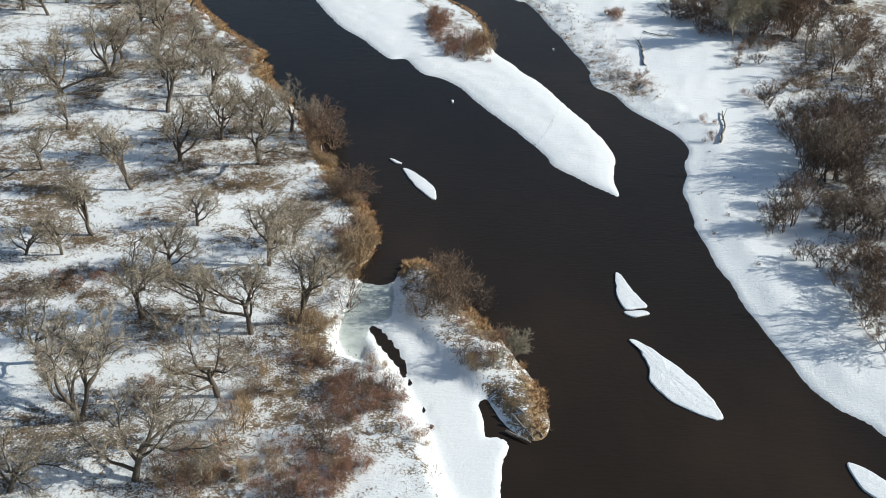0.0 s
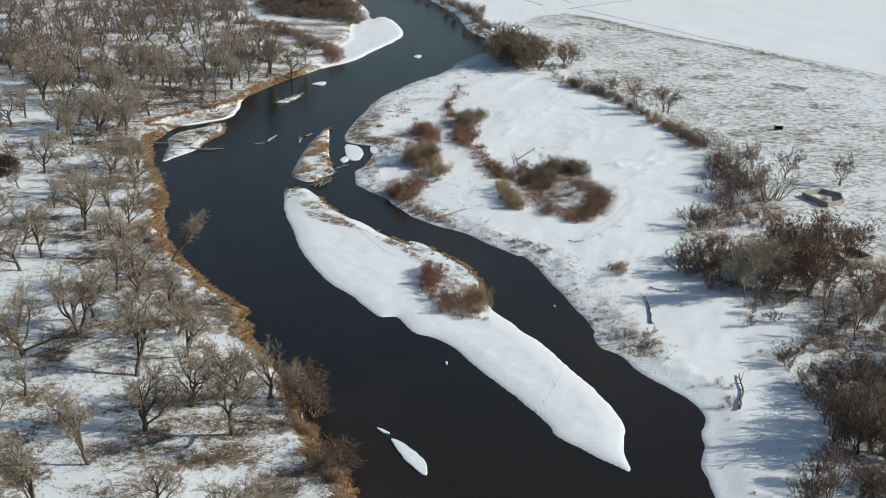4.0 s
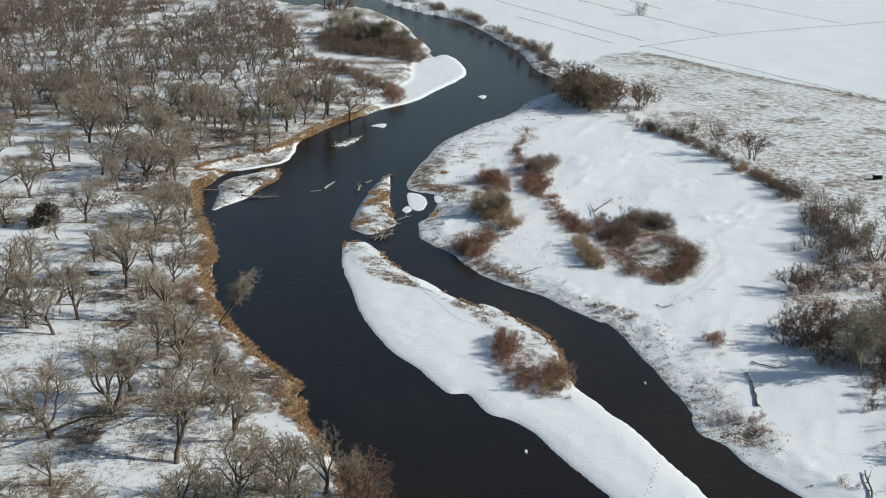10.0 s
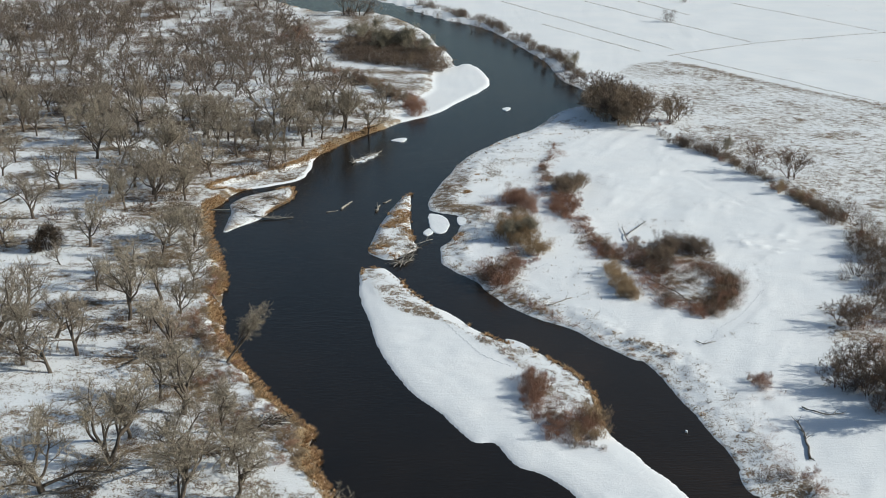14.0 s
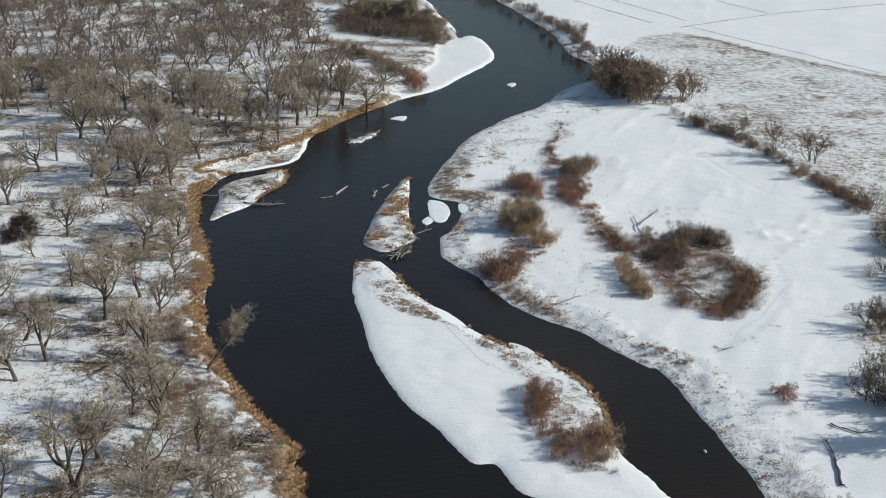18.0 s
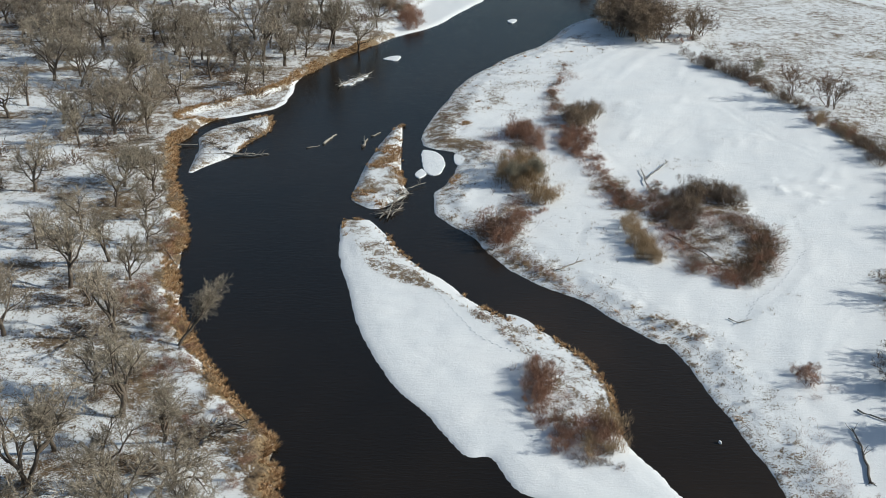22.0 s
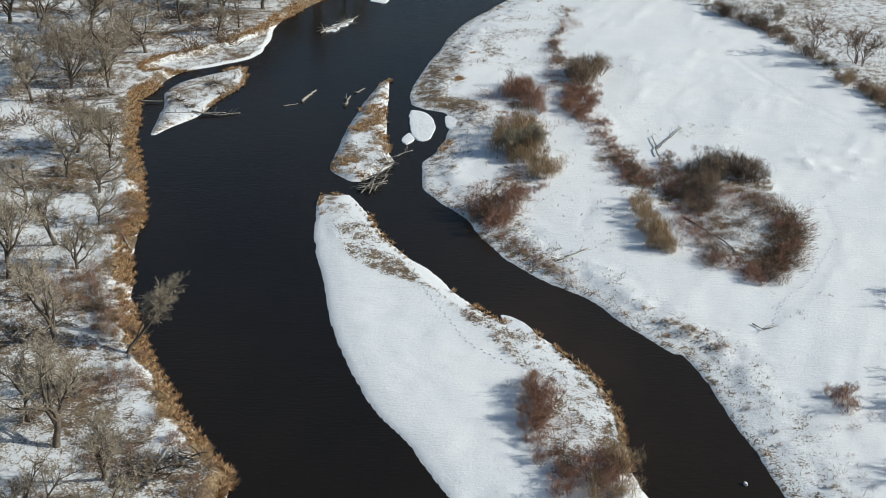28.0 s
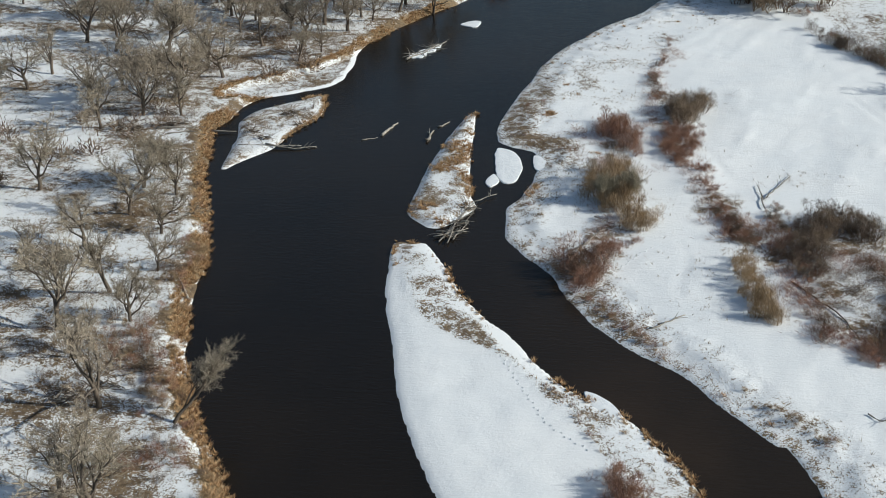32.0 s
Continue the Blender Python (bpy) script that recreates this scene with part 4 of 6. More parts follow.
TREES_D = [
    (-67.6, 367.1, 11.9, 2), (-70.5, 369.5, 11.2, 4), (-85, 331.8, 12.2, 1), (-70.2, 340.7, 9.7, 7),
    (-100.6, 390.9, 12.6, 0), (-93.3, 372.5, 7.2, 7), (-86.1, 375.6, 11.0, 5), (-83.9, 378.6, 14.6, 4),
    (-66.7, 292.2, 11.5, 1), (-67.8, 303.9, 10.7, 3), (-60.8, 301.4, 11.2, 1), (-61.4, 264.9, 12.8, 4),
    (-67.8, 262.4, 11.6, 1), (-55.9, 272.4, 8.6, 1), (-76.1, 269.6, 9.6, 4), (-42.9, 201.7, 18.2, 0),
    (-38.7, 200.4, 12.2, 1), (-42.5, 188.7, 13.9, 1), (-34.6, 190, 9.7, 3), (-53.7, 190.9, 17.4, 2), (-46.8, 221.3, 5.8, 6),
    (-84.3, 298, 11.1, 3),
    (-41.1, 428.3, 13, 2), (-38.1, 424.6, 13, 4), (-34.3, 419.2, 14, 4), (-30.8, 416.5, 15, 4), (-25.8, 423.4, 12, 1), (-51, 457.7, 11, 2), (-56.3, 457.8, 10, 4), (-22.3, 427.8, 7, 6),
    (-62.7, 266.6, 12, 0), (-55, 271, 9, 6), (-68.6, 292.3, 11, 3), (-59.1, 285.4, 9, 1), (-70.3, 279.2, 10, 5), (-65.8, 261.6, 12, 7), (-63.3, 308.4, 10, 4), (-55.3, 256.2, 9, 6), (-60, 245.5, 8, 2), (-45.4, 208.3, 14, 5), (-39.8, 204.8, 11, 7), (-47.9, 225.9, 10, 0),
]
listed = [(-94.7, 292.4)]
for rows in (TREES_A, TREES_B, TREES_C, TREES_D):
    for x, y, h, k in rows:
        if all(math.hypot(x - a, y - b) > 5.8 for a, b in listed):
            plant(COTTONWOODS, x, y, min(max(h * 1.05, 4.5), 16.5), 10.0, k, squash=1.08)
            listed.append((x, y))

# the woods behind, thinner towards the river
rng = random.Random(3)
CLEARING = rounded([
    (-100.1, 757.6), (-70, 717.2), (-54.3, 674.9), (-48.4, 612.9), (-63.8, 616.3), (-82.7, 679),
], step=2)
OPEN_SPIT = rounded([
    (-56, 640), (-54, 560), (-44, 520), (-26, 490), (-8, 450), (25, 500), (10, 630), (-40, 680),
], step=2)
far_trees = []
for j in range(95):
    for i in range(48):
        x, y = -14 - i * 9.5 + rng.uniform(-4.2, 4.2), 225 + j * 8.0 + rng.uniform(-3.6, 3.6)
        sd = inside_by(LEFT, np.array([x]), np.array([y]))[0]
        if sd < 7 or x < -0.40 * (y + 30) - 12 or max(inside_by(p, np.array([x]), np.array([y]))[0] for p in (CLEARING, OPEN_SPIT)) > -3:
            continue
        dense = 0.06 + 0.36 * float(smooth(np.array(y), 310, 450)) + 1.35 * float(fbm(np.array([x]), np.array([y]), 45, 3, 77)[0]) + 0.45 * float(smooth(np.array(y), 280, 400))
        if rng.random() > dense or min(math.hypot(x - a, y - b) for a, b in listed) < 7:
            continue
        far_trees.append((x, y, rng.triangular(6.0, 16.5, 11.0)))
far_trees.sort(key=lambda r: r[1])
for x, y, h in far_trees[:140]:
    plant(WOODLANDS, x, y, h, 10.0, squash=pick.uniform(0.9, 1.3))
wood, w_crown = ([], []), ([], [])
light_kinds = [tree_meshes(200 + i, limbs=6, twigs=7, width=0.11, branches=4, sprays=3, spread=1.0, sides=4) for i in range(4)]


def merge_into(store, verts, faces, m):
    k = len(store[0])
    store[0].extend([m @ v for v in verts])
    store[1].extend([tuple(q + k for q in f) for f in faces])


for x, y, h in far_trees[140:690]:
    trunk, arms, crown = rng.choice(light_kinds)
    m = pose(x, y, float(ground_z(x, y)), 0, 0, rng.uniform(0, 360)) @ Matrix.Scale(h / 10, 4)
    for some in (trunk, *arms[:3]):
        merge_into(wood, some.v, some.f, m)
    merge_into(w_crown, crown.v, crown.f, m)
def lump(seed, twigs=110, width=0.14):
    """A cheap mound of twigs for the far brush."""
    rng, w = random.Random(seed), Wood()
    for _ in range(twigs):
        v = Vector((rng.gauss(0, 0.8), rng.gauss(0, 0.8), abs(rng.gauss(0, 0.75))))
        w.blade(v * 1.2, (v.normalized() + Vector((rng.uniform(-.7, .7), rng.uniform(-.7, .7), rng.uniform(0, .8)))).normalized(), rng.uniform(0.5, 1.1), width, rng)
    return w


w_brush = ([], [])
lumps = [lump(300 + i, 110, 0.17) for i in range(4)]
for _ in range(2100):
    x, y = rng.uniform(-290, 0), rng.uniform(300, 760)
    if x < -0.40 * (y + 30) - 12 or inside_by(LEFT, np.array([x]), np.array([y]))[0] < 8 or max(inside_by(p, np.array([x]), np.array([y]))[0] for p in (CLEARING, OPEN_SPIT)) > -2:
        continue
    if float(fbm(np.array([x]), np.array([y]), 32, 3, 78)[0]) < 0.16 - 0.25 * float(smooth(np.array(y), 420, 620)):
        continue
    w = rng.choice(lumps)
    merge_into(w_brush, w.v, w.f, pose(x, y, float(ground_z(x, y)), 0, 0, rng.uniform(0, 360)) @ Matrix.Scale(rng.uniform(0.7, 1.7), 4))
tagged(new("far_brush", mesh_of("far_brush", *w_brush, M_GREY)), "distant brown brush between the trees", "brush", kind="stuff")
far_wood = tagged(new("far_woodland"), "distant bare cottonwood woodland over snow", "woodland", kind="stuff")
part("trunks", mesh_of("trunks", *wood, M_BARK), far_wood)
part("crowns", mesh_of("crowns", *w_crown, M_FAR), far_wood)

# right bank thickets; kinds: 0 grey, 1 red, 2 tan, 3 pale tree, 4 dark, 5 cottonwood
BUSH_A = [
    (75.2, 410.3, 4, 0), (77, 403.4, 5, 0), (79.4, 399.9, 4.9, 0), (81.1, 393.3, 4.9, 0), (84.5, 396.5, 5.9, 0),
    (87.1, 394.7, 5.8, 3), (89, 371.3, 5.2, 0), (91.7, 371.3, 10.7, 5), (98.9, 365.2, 10.6, 5), (100, 362.3, 9.1, 5),
    (92.2, 348.8, 4.9, 2), (97.5, 342.1, 4.3, 2), (99.4, 332.6, 5.1, 0), (101.2, 326.5, 5.9, 0),
    (103.6, 323.5, 6.7, 0),
]
BUSH_B = [
    (104.5, 312.1, 7.3, 0), (104.6, 301.4, 7.9, 0), (105.4, 293.7, 9.3, 0), (109.1, 293.6, 10.8, 3),
    (106.2, 274.8, 10.3, 3), (107.6, 272.5, 10.2, 0), (116.9, 289.8, 9.5, 5), (130.1, 283.1, 9.3, 5), (94, 282, 6, 0),
    (94.4, 272.9, 5.1, 0), (98.4, 277.3, 5.2, 0),
]
BUSH_C = [
    (57.7, 219.6, 3.5, 1), (50.6, 186.7, 3.4, 0), (57.2, 186, 2.5, 1), (58.2, 181.7, 2.2, 1), (65.9, 164.3, 2.3, 1),
    (66, 156.6, 2.5, 1),
]
BUSH_G = [
    (-8.3, 160.1, 7.9, 0), (-11.2, 161.2, 8.4, 5), (-2.8, 136.2, 6.8, 0), (-5.2, 135.2, 5.2, 0), (-3.1, 112.6, 8.7, 2),
    (-4.9, 111, 6.6, 0), (-1.3, 116, 5.6, 2), (-4.1, 121.9, 5.4, 1), (13.3, 102.1, 8.5, 0), (10.1, 101.4, 7.5, 0),
    (15.2, 102.8, 6.5, 0), (7.4, 98, 6.2, 0), (20.1, 85.6, 6.6, 3), (17.1, 84.4, 4.2, 2), (13.2, 85.9, 4.2, 0),
    (14.7, 83.9, 3.2, 2), (-3.9, 101.5, 6.2, 0), (-8, 94.2, 5.1, 2), (-9.5, 89.9, 6.2, 2),
]
BUSH_H = [
    (-4.4, 79.9, 6.1, 1), (-1.3, 80.8, 6.1, 1), (-7.2, 68, 6.9, 1), (-6.3, 70, 7.8, 0), (-1.3, 75.8, 4.9, 1),
    (4.7, 70.7, 4.8, 1), (3.3, 75.6, 4.1, 1), (0.3, 86.1, 4.2, 2), (-17.7, 71.7, 8.8, 2), (-18.9, 68.3, 7.8, 2),
    (-23.1, 60.8, 8.5, 0), (-21.1, 61.8, 6.7, 0), (-25.9, 61, 5.7, 2), (-12.4, 58.3, 5.8, 0), (-9.7, 59.2, 5.8, 1),
    (-6.9, 59.1, 4.9, 1), (-16.9, 61.6, 5.8, 2), (-49.3, 107.5, 2.7, 1), (-51.5, 106, 3.1, 1), (-54.6, 104.5, 3.0, 1),
    (-44.9, 112.2, 2.7, 0), (-42, 110.4, 2.3, 0), (2.6, 79.6, 3.9, 1), (-3.6, 73.7, 4.8, 0), (6.1, 68.5, 3.4, 2),
]
BUSH_H = [(x, y, h * 0.7, k) for x, y, h, k in BUSH_H]
LEFT_KINDS = [(BRIARS, 3.0), (BRIARS, 3.0), (TANS, 3.0), (PALES, 10.0), (DARKS, 3.0), (COTTONWOODS, 10.0)]
KINDS = [(GREYS, 3.0), (REDS, 3.0), (TANS, 3.0), (PALES, 10.0), (DARKS, 3.0), (THICKS, 10.0)]
for rows in (BUSH_A, BUSH_B, BUSH_C, BUSH_G, BUSH_H):
    for x, y, h, k in rows:
        if k == 0 and h > 3.6:
            plant(TALLS, x, y, h, 6.0)
            for _ in range(1):
                bx, by = x + pick.uniform(-0.8, 0.8) * h, y + pick.uniform(-0.7, 0.7) * h
                if ground_z(bx, by) > 0.4:
                    plant(TALLS, bx, by, h * pick.uniform(0.4, 0.85), 6.0)
        else:
            models, base = (LEFT_KINDS if rows in (BUSH_G, BUSH_H) else KINDS)[k]
            plant(models, x, y, h, base)
            for _ in range(1 if k in (0, 1, 2) else 0):
                bx, by = x + pick.uniform(-1.0, 1.0) * h, y + pick.uniform(-1.0, 1.0) * h
                if ground_z(bx, by) > 0.3:
                    plant(models, bx, by, h * pick.uniform(0.4, 0.8), base, squash=1.2)
DARK_BUSH = [(-95.7, 298.4, 8.5, 4)]
plant(DARKS, *DARK_BUSH[0][:3], 3.0)
# the wooded spit upstream
FAR_SHORE = [
    (-19.8, 710.4, 4.7, 0), (-11.8, 695.2, 4.6, 0), (-4.2, 682.7, 5.4, 0), (4.7, 668.7, 5.3, 0), (14.4, 644, 6.3, 0),
    (18.4, 636.8, 5.6, 0), (23.4, 619.3, 5.0, 0), (26.9, 606, 4.9, 0), (31.4, 590.1, 4.7, 0), (39.6, 557.8, 5.5, 0),
    (42.3, 544.2, 6.1, 0), (45.9, 515.2, 7.0, 0), (48.6, 506.9, 6.4, 0), (53.3, 533.7, 9.1, 3), (113.9, 666.2, 7.5, 0),
    (134.5, 739.4, 3.9, 0),
]
for x, y, h, k in FAR_SHORE:
    plant(KINDS[k][0], x, y, h, KINDS[k][1])


def hedge(line, count, kinds, low, high, spread=1.5, squash=1.2):
    """Shrubs strewn along a line of the plan."""
    p = rounded(line, closed=False, step=6)
    for _ in range(count):
        i = pick.uniform(0, len(p) - 1.01)
        a = p[int(i)] * (1 - i % 1) + p[int(i) + 1] * (i % 1)
        x, y = a[0] + pick.gauss(0, spread * 0.6), a[1] + pick.gauss(0, spread * 0.6)
        if ground_z(x, y) > 0.18:
            models, base = pick.choice(kinds)
            plant(models, x, y, pick.uniform(low, high), base, squash=squash)


B3, G3, R3, T3, W3 = (BRIARS, 3.0), (GREYS, 3.0), (REDS, 3.0), (TANS, 3.0), (OLIVES, 3.0)
TALL6, FAR6, WOOL6 = (TALLS, 6.0), (RIVERS, 6.0), (FARSTOOLS, 10.0)
hedge([
    (74.9, 414.8), (80.8, 397.4), (87.3, 381.2), (90.8, 371.3), (95.5, 352.1), (99.4, 332.6), (103.3, 322.4), (105, 305.6),
], 52, (G3, R3, W3), 1.4, 3.0)
hedge([
    (-15.6, 730.7), (4.9, 695.1), (23.2, 655.1), (37.3, 602.7), (48, 560.6), (54.2, 513.9),
], 95, (G3, FAR6), 2.2, 4.8, 2.4)
hedge([
    (9, 244.9), (17.4, 238), (25, 225.6), (27.2, 218), (26.9, 206.7),
], 26, (T3, T3, R3), 0.4, 0.9, 0.8)
hedge([
    (-56.5, 337.8), (-50, 341.9), (-44.5, 350.3),
], 12, (G3, T3), 0.5, 1.2, 1.4)
hedge([
    (-1.3, 111.5), (0.1, 119.9), (-1.3, 130.4), (-5.3, 139.8), (-9.2, 155.7),
], 44, (T3, T3, B3), 1.4, 3.4, 1.8)
hedge([
    (-62.1, 318.4), (-55.5, 295.6), (-50.9, 278.5), (-48.8, 263.4), (-47.4, 249.8), (-43, 237.7), (-38.5, 228.5),
    (-33.2, 218.4),
], 34, (T3, T3, B3), 0.8, 2.0, 1.4)
def mass(outline, step, kinds, low, high, squash=1.2):
    """Shrubs that stand shoulder to shoulder over a patch of the plan, straying a little past its edge."""
    poly = rounded(outline, step=3)
    (x0, y0), (x1, y1) = poly.min(0) - 1.2, poly.max(0) + 1.2
    for i in range(int((x1 - x0) / step) + 1):
        for j in range(int((y1 - y0) / step) + 1):
            x, y = x0 + (i + pick.uniform(0.1, 0.9)) * step, y0 + (j + pick.uniform(0.1, 0.9)) * step
            d = float(inside_by(poly, np.array([x]), np.array([y]), 9)[0])
            if d < pick.uniform(-1.2, 0.6) or ground_z(x, y) < 0.18:
                continue
            models, base = pick.choice(kinds)
            plant(models, x, y, pick.triangular(low * 0.45, high * 1.15, high * 0.85), base, squash=squash)


# the wooded spit upstream
mass([
    (-47.8, 568.9), (-45, 594.1), (-35.4, 614.3), (-20, 607), (-7.4, 580.4), (-0.2, 543), (-4.3, 528), (-12.9, 535),
    (-27.9, 543.6), (-40.6, 549.6),
], 4.2, (WOOL6, FAR6, FAR6), 3, 6, 1.5)
hedge([
    (-29.4, 576.2), (-19, 575.9), (-8.3, 553.1),
], 9, ((PALES, 10.0),), 10, 14, 3.5)
hedge([
    (-41.4, 600.7), (-34, 614.3),
], 4, ((PALES, 10.0),), 9, 12, 3.5)
hedge([
    (-50, 529.1), (-35.6, 510.7), (-22.9, 486.5), (-15.7, 470.7),
], 44, (G3, R3, W3), 2.4, 4.6, 2)
mass([
    (-14.7, 471.8), (-10.4, 477.1), (-8.5, 457.9), (-11.9, 447.9),
], 2.6, (R3,), 3, 5)
hedge([
    (-75.1, 601.4), (-68.8, 618.5), (-60.4, 561.7),
], 16, (FAR6, R3), 4, 7, 4)
# the great thicket at the bend
mass([
    (50.3, 459.4), (53.8, 438.3), (58.8, 428.7), (66, 429.5), (68.6, 448.7), (62.1, 464.4), (55.6, 475.4),
], 3.6, (WOOL6,), 7, 12, 1.2)
hedge([
    (53.9, 459.3), (57.6, 444), (63.2, 439),
], 7, (WOOL6,), 12, 15, 3, 1)
hedge([
    (72, 435.9), (74.8, 433.9), (78, 438.6),
], 4, ((PALES, 10.0), WOOL6), 7, 10.5, 2.5, 1)
hedge([
    (68, 429.4), (76.8, 433.9),
], 8, (R3, G3), 1.5, 3, 1.5)
# brush over the gravel bar
mass([
    (17.1, 342.9), (19.9, 347.8), (22.2, 341.1), (23, 331.6), (21.6, 329.4), (18.7, 334.5),
], 1.9, (R3,), 2.99, 4.88, 1.1)
mass([
    (15, 317.4), (19.4, 321.6), (22.1, 310.3), (22.2, 303.1), (19, 301), (15.1, 303.3),
], 2, (T3,), 3.2, 5.4, 0.95)
hedge([
    (15.7, 306.1), (18.8, 309.3), (20.9, 304.7),
], 9, ((PALES, 10.0),), 5.2, 7.4, 1.6, 1.1)
mass([
    (20, 298), (22.5, 302.2), (23.9, 298.7), (22.6, 294.6),
], 1.5, (T3,), 2.53, 3.9)
mass([
    (8.5, 283.8), (12.3, 286.6), (16.2, 288.3), (16.6, 284.5), (13.8, 275.1), (10.8, 275.6),
], 1.9, (G3, R3, R3), 2.53, 4.39)
mass([
    (17.3, 288), (20.8, 293.7), (22.4, 292), (18.8, 286.7),
], 1.7, (R3,), 1.15, 2.44)
mass([
    (30.7, 354.6), (34.7, 357.3), (38.2, 359.1), (36.7, 350.6), (32.5, 347.2),
], 1.9, (W3, G3), 2.99, 5.12, 1.1)
mass([
    (29, 340), (33.6, 344.9), (34.7, 335.6), (32.2, 326), (29.5, 328.8),
], 1.8, (R3,), 1.84, 3.42)
hedge([
    (35.9, 404), (31.2, 385.5), (28.4, 373.3), (29.2, 360.6),
], 22, (R3, R3, G3), 1.03, 2.44, 1.2)
hedge([
    (30.2, 327.4), (33.6, 323.9), (37.7, 324),
], 14, (R3,), 0.92, 1.95, 1.2)
hedge([
    (34.9, 317.8), (36.1, 306.5), (38, 298.3), (39.6, 293.2),
], 36, (R3, R3, G3), 1.03, 2.32, 1.7)
mass([
    (37.6, 284.3), (39.3, 286.2), (40.6, 275.9), (42, 267.4), (40.2, 264.4), (38.4, 268.5), (37.8, 275.8),
], 1.4, (T3,), 2.53, 3.9, 1)
mass([
    (37.4, 302.8), (40.9, 299), (47.2, 295.6), (47.7, 289.9), (41.8, 288.5), (37.9, 292.6),
], 2.2, (G3, R3), 0.92, 2.07)
mass([
    (48.9, 295.6), (52.1, 301.6), (56.8, 305.9), (59.8, 303.5), (63.2, 298.8), (60.5, 295.3), (56.7, 298.7),
    (52.3, 292.8), (48.9, 290),
], 1.9, (W3, G3, G3), 2.76, 4.88, 1.1)
mass([
    (46.5, 292.7), (50.3, 290.5), (51.1, 284.6), (47.9, 279.3), (45.9, 284.5),
], 1.9, (G3,), 1.84, 3.42)
mass([
    (64.3, 279.6), (64.7, 273.8), (61.3, 265.4), (58.1, 257.3), (55, 255.2), (54.6, 257.9), (59.1, 265.4),
    (61.8, 273.3),
], 1.9, (R3, G3), 1.61, 2.93)
mass([
    (47.8, 267.5), (51.9, 261.2), (54.9, 256.9), (53.5, 254.9), (49.8, 258.1), (46.7, 263.6),
], 1.8, (R3, G3), 1.03, 2.2)
mass([
    (47.1, 278.5), (48.5, 273.5), (48, 266.3), (46.8, 269.4),
], 1.6, (G3, R3), 0.92, 1.95)
mass([
    (42.7, 305.8), (48.3, 307.4), (52.2, 298.3), (50.8, 287.2), (47.4, 279.1), (45.2, 283.5), (43.5, 292.9),
], 2.3, (G3, W3, R3), 1.4, 2.5)
hedge([
    (13.4, 271.4), (18.6, 263.3), (23.1, 256.7), (26.7, 249.5), (30.3, 243.6),
], 26, (T3, T3, R3), 0.7, 1.5, 1.0)
hedge([
    (36.7, 243.7), (39.8, 240.3), (43.5, 235.5),
], 14, (T3,), 0.8, 1.4, 0.9)
mass([
    (56.8, 224.6), (59.1, 225.9), (59.2, 223), (57.4, 221.1),
], 1.3, (R3,), 1.2, 1.8)
# island brush
mass([
    (14.4, 223.8), (16.2, 226.3), (17.6, 222.5), (18.2, 217.9), (16.4, 216.3), (14.5, 217.5),
], 1.5, (R3,), 2.4, 3.7, 1.1)
mass([
    (14.7, 214.5), (16.4, 216), (16.6, 211.9), (15.3, 210.6),
], 1.4, (R3,), 1.8, 2.8)
mass([
    (16.8, 208.8), (18.8, 209.7), (19.2, 205), (19.5, 202.4), (17.9, 202.2), (17, 205.4),
], 1.5, (R3, R3, G3), 2, 3)
mass([
    (21.9, 204.8), (24.1, 208.1), (26.5, 209), (26.4, 202.5), (24.1, 200.9), (22.4, 202.2),
], 1.6, (T3, R3, T3), 2.6, 4.2)
mass([
    (20.3, 198.3), (23.3, 200.3), (26.3, 199.2), (25.1, 196.7), (22.3, 196.9),
], 1.6, (G3,), 0.8, 1.7)
mass([
    (18.6, 217.9), (21.2, 221), (20.3, 209.2), (18.6, 212),
], 2.4, (T3, G3), 0.4, 0.9)
hedge([
    (7.5, 246.4), (9.7, 242.1), (12.3, 236.6), (14, 231.3),
], 24, (T3, T3, R3), 0.4, 0.9, 0.6)
# low willow scrub that joins the clumps
scrub = ([], [])
scrub_lumps = [lump(340 + i, 90, 0.06) for i in range(5)]


def scrub_along(line, count, low, high, spread):
    p = rounded(line, closed=False, step=6)
    for _ in range(count):
        i = pick.uniform(0, len(p) - 1.01)
        a = p[int(i)] * (1 - i % 1) + p[int(i) + 1] * (i % 1)
        x, y = a[0] + pick.gauss(0, spread), a[1] + pick.gauss(0, spread)
        if ground_z(x, y) > 0.2:
            w, k = pick.choice(scrub_lumps), pick.uniform(low, high)
            merge_into(scrub, w.v, w.f, pose(x, y, float(ground_z(x, y)) - 0.05, 0, 0, pick.uniform(0, 360)) @ Matrix.Diagonal((k, k, k * 0.9, 1)))


scrub_along([
    (35.7, 395.5), (29.8, 375.3), (27.7, 355.1), (29.1, 337), (32.9, 322.6), (35, 307.7), (37, 294.3),
], 110, 0.4, 1.0, 1.5)
scrub_along([
    (13.8, 342.5), (15.9, 325.8), (19.3, 320.6), (14.9, 298.2), (9.1, 286.8), (12, 273.9),
], 90, 0.4, 0.9, 2.0)
scrub_along([
    (36.7, 301.6), (42, 298.7), (46.4, 290.2), (45.4, 277), (48.6, 265), (53.2, 257.9), (56.9, 257.3),
], 150, 0.4, 1.0, 1.7)
scrub_along([
    (52, 284.9), (57.9, 287.7), (61.4, 283.7), (63.9, 273.5), (59.6, 262.9),
], 100, 0.35, 0.8, 2.2)
scrub_along([
    (13.5, 272.7), (18.7, 264), (23.1, 256.7), (26.7, 249.5), (30.3, 243.6),
], 60, 0.3, 0.6, 0.9)
scrub_along([
    (14.4, 224.6), (18.9, 216.8), (19.3, 205.5), (22.7, 201.6), (25.6, 200.3),
], 50, 0.3, 0.7, 1.6)
